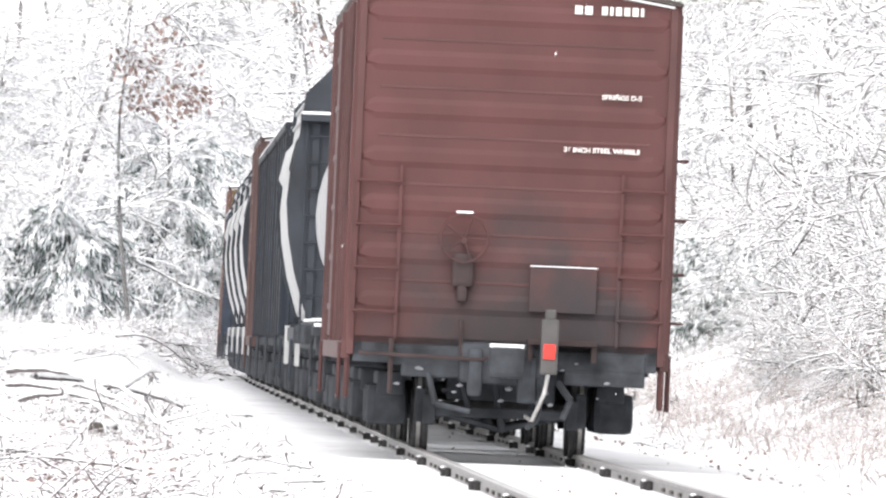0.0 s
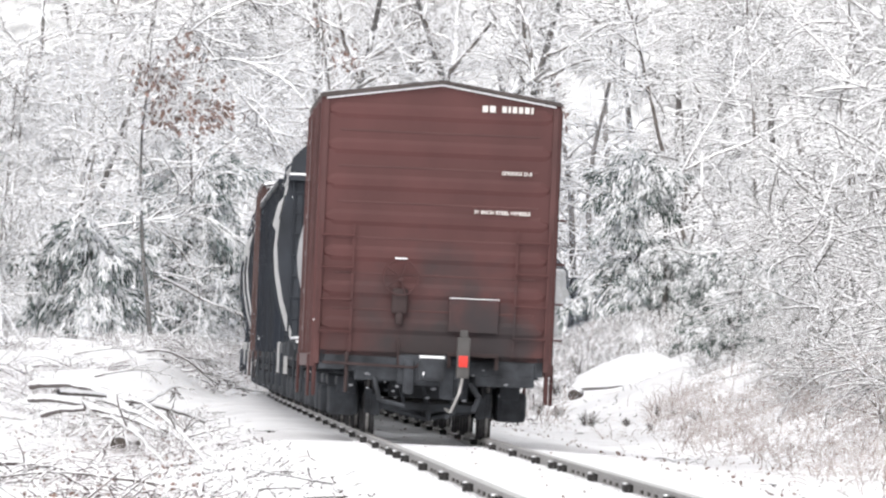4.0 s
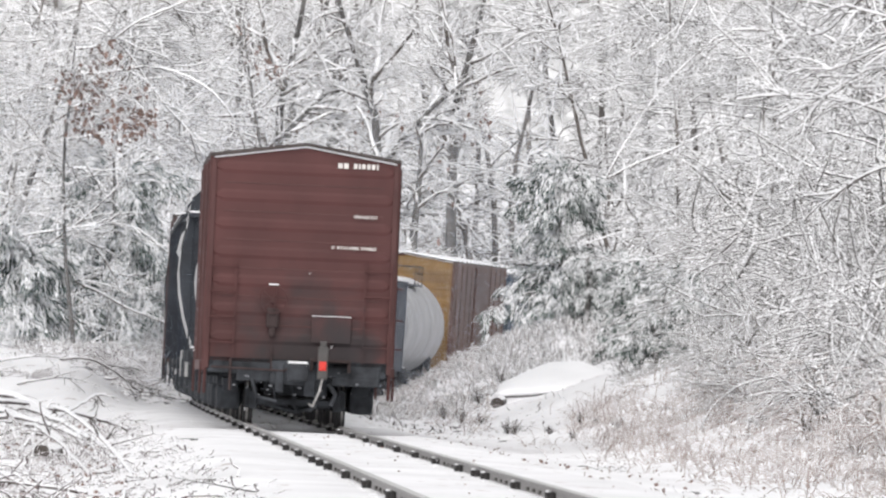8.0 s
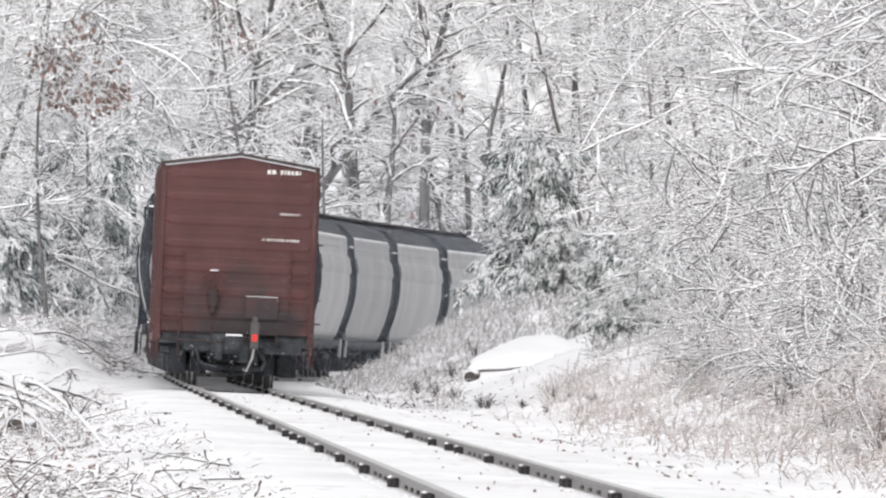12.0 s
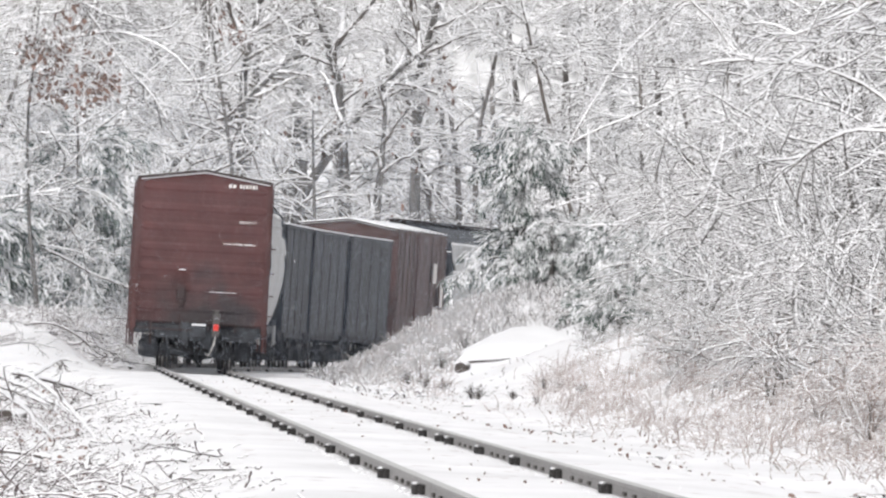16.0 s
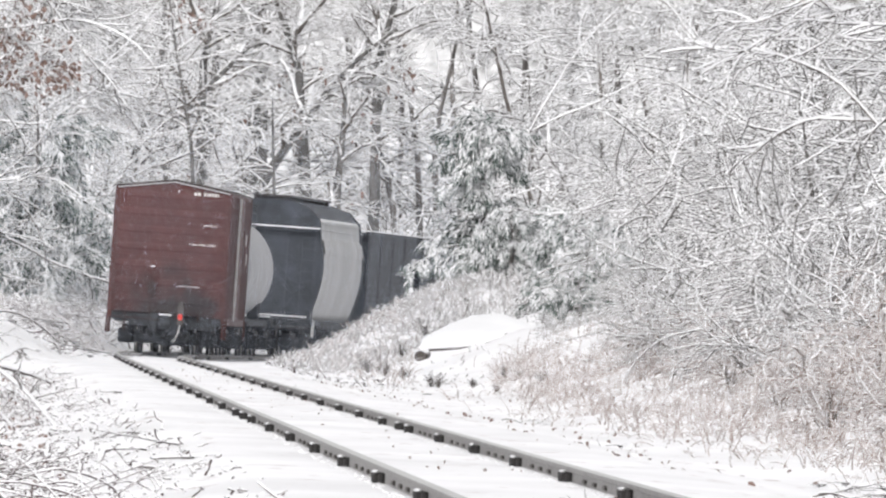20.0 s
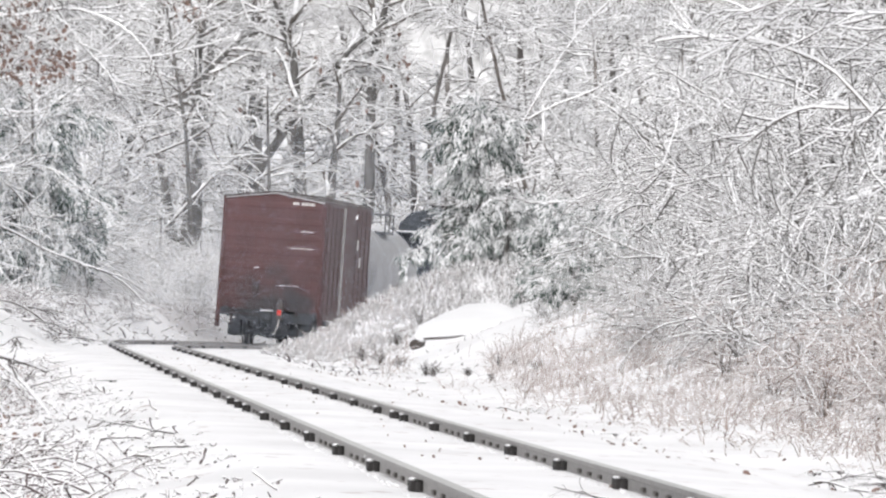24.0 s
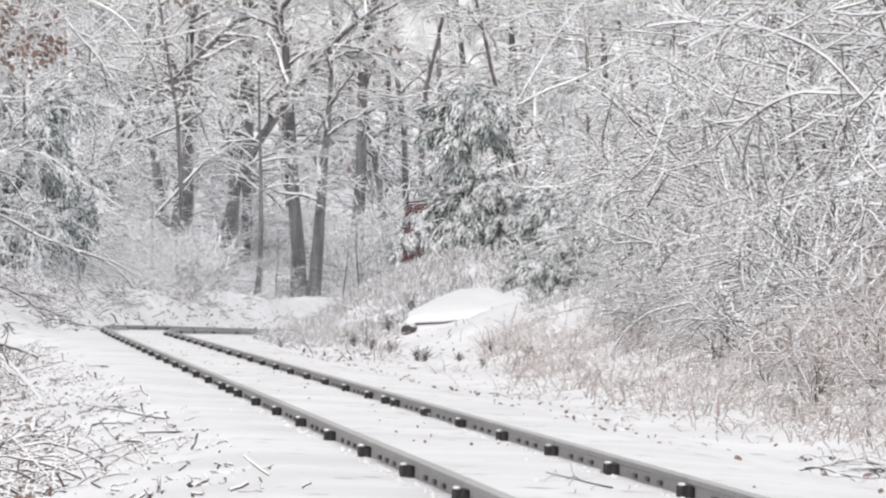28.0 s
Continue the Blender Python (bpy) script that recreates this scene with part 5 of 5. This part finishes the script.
strands("snowy_tufts", 17, 12000, 7.6, 3.0, 350, 405, 0.36, 0.009, TWIG, "grey snowy tufts around the panel", 0.25)

strands("snowy_stubble", 18, 4200, 2.3, 1.6, 396, 530, 0.16, 0.011, TWIG, "small snowy tufts on the low bank", 0.3, -1)

strands("snowy_undergrowth", 8, 2600, 3.3, 2.2, 230, 540, 0.25, 0.008, TWIG_FAR, "thin grey undergrowth standing out of the snow", 0.2, -1)

# the wooded hillside far behind
HILL = material("far_snowy_woods", (0.34, 0.34, 0.34), 0.95, noise_scale=0.9, spread=0.3, stretch=(1.0, 1, 1.3), second=(0.74, 0.74, 0.75))


def build_backdrop():
    bm = bmesh.new()
    rows = []
    for z in (-8, 30, 60):
        rows.append([bm.verts.new((x, 900 - 0.0004 * x * x, z)) for x in range(-900, 901, 60)])
    for a, b in zip(rows, rows[1:]):
        for i in range(len(a) - 1):
            bm.faces.new((a[i], a[i + 1], b[i + 1], b[i]))
    me = bpy.data.meshes.new("backdrop")
    bm.to_mesh(me)
    bm.free()
    me.materials.append(HILL)
    tagged(new("backdrop", me), "pale snowy woods far behind", "woods", kind="structure")


build_backdrop()


# ---- fallen wood, litter and small things on the snow ----
def fallen_branch(seed, length, radius, forks=5):
    rng = np.random.default_rng(seed)
    k = 17
    d = np.array([1.0, 0.1, 0.2])
    turn = rng.normal(scale=0.05, size=3)
    p = np.zeros((1, k, 3))
    for j in range(1, k):
        turn = turn * 0.75 + rng.normal(scale=0.075, size=3) * np.array([1, 1, 0.8])
        d = d + turn
        d[2] -= 0.05
        p[0, j] = p[0, j - 1] + d / np.linalg.norm(d) * length / (k - 1)
    r = radius * np.linspace(1, 0.35, k)[None]
    l2 = grow(rng, p, r, forks, length * 0.42, 0.7, 0.08, 0.35, 8, radius * 0.55, 0.2, 0.95, 0.5, 0.12, 0.06)
    l3 = grow(rng, *l2, 4, length * 0.2, 0.7, 0.03, 0.3, 6, radius * 0.36, 0.2, 1, 0.5, 0.14, 0.06)
    me = tubes("fallen_branch", [(p, r), l2, l3], STICK, 6)
    return tagged(new("fallen_branch", me), "dark fallen branch with snow along its top", "branch", "fallen branches")


TWIG_DUSTED = material("dusted_twig", (0.09, 0.068, 0.067), 0.9, noise_scale=6, spread=0.5, snow=(-0.05, 0.9, 3.5))


def brush(seed, width):
    """A low tangle of thin curved stems, each carrying a line of snow."""
    rng = np.random.default_rng(seed)
    n = 7
    foot = np.zeros((n, 3, 3))
    foot[:, :, :2] = rng.normal(scale=width * 0.35, size=(n, 1, 2)) * np.array([[[1.0, 1.6]]])
    foot[:, :, 2] = np.array([[-0.04, 0.0, 0.03]])
    st = grow(rng, foot, np.full((n, 3), 0.03), 4, width * 1.05, 1.0, 0.16, 1.0, 10, 0.0145, 0.2, 1, 0.45, 0.09, 0.06)
    l2 = grow(rng, *st, 2, width * 0.45, 0.8, 0.05, 0.8, 8, 0.0095, 0.1, 1, 0.5, 0.11, 0.07, 1)
    l3 = grow(rng, *l2, 2, width * 0.2, 0.8, 0.0, 0.6, 6, 0.007, 0.1, 1, 0.5, 0.13, 0.08, 1)
    ob = new("brush_tangle", tubes("brush_tangle", [st, l2, l3], TWIG_DUSTED, 6))
    return tagged(ob, "low tangle of dead brush dusted with snow", "brush", "brush tangles")


def build_litter():
    rng = random.Random(3)
    kinds = [fallen_branch(s, l, r, f) for s, l, r, f in ((61, 1.9, 0.024, 4), (62, 1.2, 0.016, 4), (63, 0.7, 0.011, 3), (64, 2.6, 0.034, 5))]

    def lay(kind, u, y, turn, k=1.0, lift=0.02):
        c = copy_thing(kind, pose(track_x(y) + u, y, ground_z(u, y) + lift, 0, 0, turn))
        c.scale = (k, k, k)

    spots = ((0, -3.3, 165, 200), (1, -2.4, 128, 20), (2, -1.9, 142, 170), (3, -4.6, 190, 160))
    for i, u, y, turn in spots:
        kinds[i].matrix_basis = pose(track_x(y) + u, y, ground_z(u, y) + 0.02, 0, 0, turn)
    # brush beside the line, thickest away from the rails
    for i in range(46):
        y = rng.uniform(105, 330)
        lay(kinds[rng.choice((0, 1, 1, 2, 2))], -2.9 - abs(rng.gauss(0, 1.5)), y, rng.uniform(60, 300), rng.uniform(0.5, 0.9))
    # the stouter ones, each at its place
    thick = fallen_branch(65, 1.1, 0.03, 4)
    thick.matrix_basis = pose(-2.95, 143, ground_z(-2.95 - track_x(143), 143) + 0.08, 0, 0, -6)
    thick.scale = (1, 1, 0.4)
    for x, y, turn, k in ((-2.4, 133, 12, 1.15), (3.3, 137, 15, 0.8), (3.5, 134, -20, 0.7), (3.25, 131, 165, 0.6), (3.45, 139, 35, 0.6), (-5.1, 219, 8, 1.0), (-4.8, 228, 16, 0.8), (-7.7, 300, 4, 1.3), (-7.2, 306, -5, 1.0),
                          (-3.2, 160, 20, 0.6), (1.55, 176, 6, 0.45), (3.2, 146, 10, 0.5), (3.4, 144, -15, 0.6), (3.1, 148, 30, 0.5), (3.5, 141, 160, 0.5),
                          (-9.4, 402, -18, 1.6), (-8.9, 408, -26, 1.2), (-9.8, 412, 8, 1.5), (-8.5, 416, -30, 0.9), (-9.9, 396, -8, 1.2), (-8.2, 424, 14, 0.8), (-9.9, 384, -14, 1.8), (-9.3, 388, -20, 1.3), (-8.6, 384, 12, 0.9), (-8.1, 388, -25, 0.9), (-10.2, 372, 3, 1.2)):
        c = copy_thing(thick, pose(x, y, ground_z(x - track_x(y), y) + 0.05, 0, 0, turn))
        c.scale = (k, k, k * 0.4)
    for i in range(22):
        lay(kinds[rng.choice((0, 1, 2))], -rng.uniform(2.8, 6.5), rng.uniform(380, 500), rng.uniform(0, 360), rng.uniform(0.7, 1.1))
    heaps = [brush(s, w) for s, w in ((71, 1.1), (72, 0.8), (73, 1.4))]
    for h, u, y in zip(heaps, (-3.9, -3.4, -4.4), (122, 144, 170)):
        h.matrix_basis = pose(track_x(y) + u, y, ground_z(u, y))
    for i in range(80):
        y = rng.uniform(100, 335)
        u = -2.9 - 0.004 * (y - 100) - rng.gammavariate(1.5, 0.75)
        if (track_x(y) + u) / y < -0.0272 - 0.003 * rng.random():
            continue
        c = copy_thing(heaps[i % 3], pose(track_x(y) + u, y, ground_z(u, y) - 0.02, 0, 0, rng.uniform(0, 360)))
        k = rng.uniform(0.55, 1.05)
        c.scale = (k, k, k)
    for i in range(60):
        y = rng.uniform(395, 530)
        u = -2.7 - rng.gammavariate(2, 0.7)
        c = copy_thing(heaps[i % 3], pose(track_x(y) + u, y, ground_z(u, y) - 0.02, 0, 0, rng.uniform(0, 360)))
        k = rng.uniform(0.5, 0.9)
        c.scale = (k, k, k)
    for i in range(44):
        x, y = rng.uniform(-14.5, -9.8), rng.uniform(325, 430)
        u = x - track_x(y)
        if u > -2.8:
            continue
        if i % 3:
            c = copy_thing(heaps[i % 3], pose(x, y, ground_z(u, y) - 0.02, 0, 0, rng.uniform(0, 360)))
            k = rng.uniform(0.5, 1.0)
            c.scale = (k, k, k)
        else:
            lay(kinds[rng.choice((0, 1, 3))], u, y, rng.uniform(-40, 40), rng.uniform(0.7, 1.1))
    # a few on the other side and between the rails
    # the two at y 352 and 361 help draw the slab's lower shadow line
    for i, u, y, turn, k in ((2, 0.35, 101, 200, 0.8), (1, 2.7, 126, 10, 0.7), (2, 2.9, 131, 0, 0.9), (0, 4.9, 108, 160, 0.6), (1, 4.6, 104, 20, 0.8), (2, 4.5, 101, 190, 1.0),
                             (1, 3.4, 230, 10, 0.7), (2, 3.2, 178, 170, 0.8), (1, 6.9, 361, 5, 0.9), (2, 5.9, 352, 8, 1.0), (1, 4.2, 300, 170, 0.8)):
        lay(kinds[i], u, y, turn, k)
    # twigs and leaves too small to count
    for seed, n, y0, y1, u0, wide, longest, thick in ((9, 2400, 92, 340, -1.5, 0.8, 0.06, 0.0075), (10, 1500, 375, 520, -1.75, 0.75, 0.11, 0.017), (15, 420, 330, 410, 2.6, 0.9, 0.10, 0.014)):
        g = np.random.default_rng(seed)
        y = g.uniform(y0, y1, n)
        u = u0 + (-0.003 * (y - y0) if seed == 9 else 0) + math.copysign(1, u0) * g.gamma(2.0, wide, n)
        base = np.array([(track_x(b) + a, b, ground_z(a, b) + 0.012) for a, b in zip(u, y)])
        d = g.normal(size=(n, 3)) * np.array([[1, 0.8, 0.35]])
        d /= np.linalg.norm(d, axis=1, keepdims=True)
        pts = np.empty((n, 4, 3))
        pts[:, 0] = base
        ln = (0.03 + g.exponential(longest, n))[:, None]
        for j in range(1, 4):
            d = d + g.normal(scale=0.55, size=d.shape) * np.array([[1, 1, 0.6]])
            d /= np.linalg.norm(d, axis=1, keepdims=True)
            pts[:, j] = pts[:, j - 1] + d * ln / 3
        rad = np.full((n, 4), thick) * g.uniform(0.5, 1.7, (n, 1))
        tagged(new("twig_litter", tubes("twig_litter", [(pts, rad)], TWIG_DUSTED, 4)), "dark twigs scattered over the snow", "twigs", kind="stuff")
    for name, seed, count, side, sd in (("leaf_litter", 12, 1500, -1, 1.6), ("leaf_litter", 13, 260, 1, 1.6), ("leaf_litter", 14, 90, 1, 0.9)):
        g = np.random.default_rng(seed)
        y = g.uniform(92, 330, count)
        u = side * (2.0 + np.abs(g.normal(scale=sd, size=count)) + (0.9 if side < 0 else 0.2)) - (2.5 if seed == 14 else 0)
        c = np.array([(track_x(b) + a, b, ground_z(a, b) + 0.02) for a, b in zip(u, y)])
        tagged(new(name, flakes(name, g, c, g.normal(size=(count, 3)) * np.array([[1, 1, 0.5]]), 0.06 if seed < 14 else 0.035, 0.04 if seed < 14 else 0.025, OAK_LEAF, 1.2)), "brown dead leaves on the snow", "leaves", kind="stuff")


build_litter()


def fallen_tree():
    """The snow-laden top of a fallen tree, its limbs arching down the bank towards the line."""
    rng = np.random.default_rng(52)
    tree = thing("fallen_tree", "fallen tree top with arching limbs caked in snow", "fallen tree")
    arcs = ((-9.7, 262, 0.62, -7.3, 248, -0.20, 0.30, 0.05), (-9.6, 258, 0.42, -7.5, 246, -0.12, 0.22, 0.045), (-9.3, 255, 0.2, -6.6, 238, -0.42, 0.28, 0.04),
            (-8.4, 254, 0.42, -6.2, 232, -0.44, 0.16, 0.032), (-8.9, 250, 0.55, -7.0, 262, 0.0, 0.1, 0.035), (-8.1, 252, 0.1, -7.3, 258, 0.62, 0.05, 0.028),
            (-7.25, 230, 0.5, -5.15, 186, -0.16, 0.12, 0.026), (-7.5, 226, 0.3, -5.7, 192, -0.2, 0.16, 0.024))
    for x0, y0, z0, x1, y1, z1, arch, r in arcs:
        x0, x1, z0, z1, r = x0 + 0.75, x1 + 0.75, z0 - 0.12, z1 - 0.1, r * 1.2
        t = np.linspace(0, 1, 14)[:, None]
        a, b = np.array([x0, y0, z0]), np.array([x1, y1, z1])
        p = a + (b - a) * t + np.array([[0, 0, arch]]) * (4 * t * (1 - t)) + np.cumsum(rng.normal(scale=0.012, size=(14, 3)), axis=0)
        p = p[None]
        rad = r * np.linspace(1, 0.5, 14)[None]
        l2 = grow(rng, p, rad, 5, 0.8, 0.6, 0.0, 0.5, 8, r * 0.5, 0.3, 1, 0.6, 0.12, 0.06)
        l3 = grow(rng, *l2, 3, 0.35, 0.7, 0.0, 0.4, 6, r * 0.3, 0.2, 1, 0.6, 0.14, 0.06)
        limb = child("limb", tubes("limb", [(p, rad), l2, l3], CAKED, 8), tree)
        q = p + np.array([[[0, 0, r * 0.6]]])
        child("snow_ridge", tubes("snow_ridge", [(q, rad * 0.7)], SNOW, 8), limb, "ridge of snow along the limb")
    return tree


CAKED = material("snow_caked_limb", (0.10, 0.085, 0.08), 0.9, noise_scale=5, spread=0.4, snow=(-0.1, 0.9, 3.0))
fallen_tree()


def snow_heap():
    """A tilted panel under a smooth blanket of snow, resting on the bank, its shadow line a dark plate."""
    heap = thing("snow_covered_slab", "flat tilted panel under a smooth white blanket of snow", "panel")
    outline = [(-0.80, 0.0), (-0.1, 0.1), (0.80, 0.25), (1.62, 0.75), (1.74, 1.3), (1.08, 2.6), (0.35, 2.6), (-0.2, 1.75), (-0.74, 0.7)]

    def top(x, y):
        return 0.195 + 0.08 * (x + 0.8) / 2.4 + y * 0.235

    def plate(z0, z1, grow_by, soft):
        bm = bmesh.new()
        cx, cy = 0.45, 1.1
        rings = []
        for k, z in ((1.0, z0), (1.0, z0 + (z1 - z0) * 0.55), (1 - soft * 0.4, z0 + (z1 - z0) * 0.85), (1 - soft, z1), (0.5, z1 + 0.015)):
            ring = []
            for i, (x, y) in enumerate(outline):
                x2, y2 = outline[(i + 1) % len(outline)]
                for q in (0, 0.25, 0.5, 0.75):
                    a, b = x + (x2 - x) * q, y + (y2 - y) * q
                    a, b = cx + (a - cx) * k * grow_by, cy + (b - cy) * k * grow_by
                    w = 0.035 * noise.noise((a * 2.5, b * 1.5, z1 * 9))
                    ring.append(bm.verts.new((a + w, 363.4 + b, top(a, b) + z + w * 0.4)))
            rings.append(ring)
        n = len(rings[0])
        for lo, hi in zip(rings, rings[1:]):
            for i in range(n):
                bm.faces.new((lo[i], lo[(i + 1) % n], hi[(i + 1) % n], hi[i]))
        bm.faces.new(rings[-1])
        bm.faces.new(rings[0][::-1])
        bmesh.ops.recalc_face_normals(bm, faces=bm.faces)
        return bm

    part("snow_blanket", plate(0.0, 0.12, 1.0, 0.07), SNOW, heap, "clean white snow blanket", smooth=True)
    # thin dark plate: the shadow under the blanket's edge, put in as colour
    part("panel", plate(-0.05, -0.004, 0.985, 0.01), STICK, heap, "dark panel edge standing in for the shadow line")
    part("snow_mound", plate(-0.75, -0.056, 0.965, 0.02), SNOW, heap)
    return heap


snow_heap()


def log(x, y, length, r, turn, tilt=0.0, lift=0.0):
    bm = bmesh.new()
    rod(bm, (0, 0, 0), (0, length, 0), r, r * 0.85, sides=12)
    for v in bm.verts:
        v.co += Vector((noise.noise(v.co * 3), 0, noise.noise(v.co * 3 + Vector((5, 0, 0))))) * r * 0.25
    ob = part("log", bm, STICK, None)
    ob.matrix_basis = pose(x, y, ground_z(x - track_x(y), y) + r * 0.7 + lift, tilt, 0, turn)
    return tagged(ob, "short dark log end half buried in snow", "log")


log(-0.78, 363.0, 0.5, 0.12, -12, 8, 0.02)
log(-6.45, 222, 0.7, 0.13, -14, 3, 0.02)


def tuft(x, y, height, seed):
    g = np.random.default_rng(seed)
    foot = np.zeros((1, 3, 3))
    foot[0, :, 2] = (-0.05, 0.0, 0.04)
    st = grow(g, foot, np.full((1, 3), 0.02), 26, height, 0.5, 0.4, 0.5, 5, 0.008, 0.2, 1)
    l2 = grow(g, *st, 3, height * 0.35, 0.7, 0.1, 0.4, 3, 0.007, 0.3, 1)
    ob = new("weed_tuft", tubes("weed_tuft", [st, l2], STICK, 4))
    ob.matrix_basis = pose(x, y, ground_z(x - track_x(y), y))
    return tagged(ob, "dark weed tuft standing in the snow", "weed")


tuft(-0.5, 330, 0.4, 81)
tuft(-0.36, 329, 0.3, 84)
for i, (x, y, h) in enumerate(((0.3, 318, 0.22), (0.9, 322, 0.3), (1.2, 312, 0.25), (1.5, 300, 0.3), (0.7, 300, 0.16), (-1.1, 350, 0.3), (-1.5, 356, 0.4), (-1.9, 362, 0.4), (-1.2, 372, 0.5), (-0.7, 376, 0.5))):
    tuft(x, y, h, 90 + i)


def snow_crumbs():
    """Small lumps of snow along the feet of the rails."""
    g = np.random.default_rng(33)
    n = 1500
    y = g.uniform(84, 240, n)
    side = g.choice((-0.755, 0.755), n) + g.choice((-1.0, 1.0), n) * g.uniform(0.07, 0.17, n)
    c = np.array([(track_x(b) + a, b, ground_z(a, b)) for a, b in zip(side, y)])
    r = g.uniform(0.005, 0.016, (n, 1))
    d = g.normal(size=(n, 3)) * np.array([[0.4, 1, 0.1]])
    d = d / np.linalg.norm(d, axis=1, keepdims=True) * r * 1.6
    pts = np.stack([c - d, c - d * 0.5, c + d * 0.5, c + d], axis=1)
    rad = r * np.array([[0.2, 0.8, 0.8, 0.2]])
    tagged(new("snow_crumbs", tubes("snow_crumbs", [(pts, rad)], SNOW, 6)), "crumbs of snow along the rails", "snow", kind="stuff")


snow_crumbs()


# falling snow, drawn as many small long flakes that sink together
def snowfall():
    g = np.random.default_rng(21)
    n = 900
    c = np.stack([g.uniform(-3, 9, n), g.uniform(45, 165, n), g.uniform(-1, 44, n)], axis=1)
    pts = np.stack([c, c + np.array([[0.003, 0, 0.009]]), c + np.array([[0.004, 0, 0.018]])], axis=1)
    rad = np.array([[0.0012, 0.0046, 0.001]]) * g.uniform(0.5, 1.1, (n, 1))
    return tagged(new("falling_snow", tubes("falling_snow", [(pts, rad)], SNOW, 6)), "sparse falling snowflakes", "snow", kind="stuff")


SNOWFALL = snowfall()


# flake colour tinted blue to give the tone of distant haze
HAZE_FLAKE = material("haze_tinted_flake", (0.68, 0.76, 0.90), 0.8, noise_scale=0.05, spread=0.03)


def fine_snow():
    """Fine snow added in the air over the bend, standing in for the haze that veils what is far."""
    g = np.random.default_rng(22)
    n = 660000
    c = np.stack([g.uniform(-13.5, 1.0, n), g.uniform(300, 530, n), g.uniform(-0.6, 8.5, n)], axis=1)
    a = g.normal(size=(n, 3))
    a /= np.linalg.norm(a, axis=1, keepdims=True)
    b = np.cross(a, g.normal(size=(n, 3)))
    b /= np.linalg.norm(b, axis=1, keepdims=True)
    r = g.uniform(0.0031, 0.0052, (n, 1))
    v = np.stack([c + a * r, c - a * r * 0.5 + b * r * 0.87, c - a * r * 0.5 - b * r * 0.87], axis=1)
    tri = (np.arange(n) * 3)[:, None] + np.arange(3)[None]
    ob = new("fine_snow", sheet_mesh("fine_snow", v.reshape(-1, 3), tri, HAZE_FLAKE, False))
    return tagged(ob, "fine bluish snow added in the air as haze", "snow", kind="stuff")


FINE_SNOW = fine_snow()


# ---- what moves ----
def car_pose(at, t):
    """A car whose middle is at metres ahead of the train's rear end."""
    y = REAR0 + SPEED * t + at
    return track_pose(y, 5.6)


def motions():
    for car, at in TRAIN:
        walk(car, [(t, car_pose(at, t)) for t in range(0, 29)])
    for w, y in LAST_WHEELS:
        walk(w, [(i / FPS, pose(0, y, 0.42, -math.degrees(SPEED * i / FPS / 0.42), 0, 0)) for i in range(28 * FPS + 1)])
    walk(FINE_SNOW, [(t, pose(-0.05 * t, 0, -0.12 * t)) for t in range(0, 29, 4)])
    walk(SNOWFALL, [(t, pose(-0.25 * t, 0, -1.35 * t)) for t in range(0, 29, 2)])


motions()
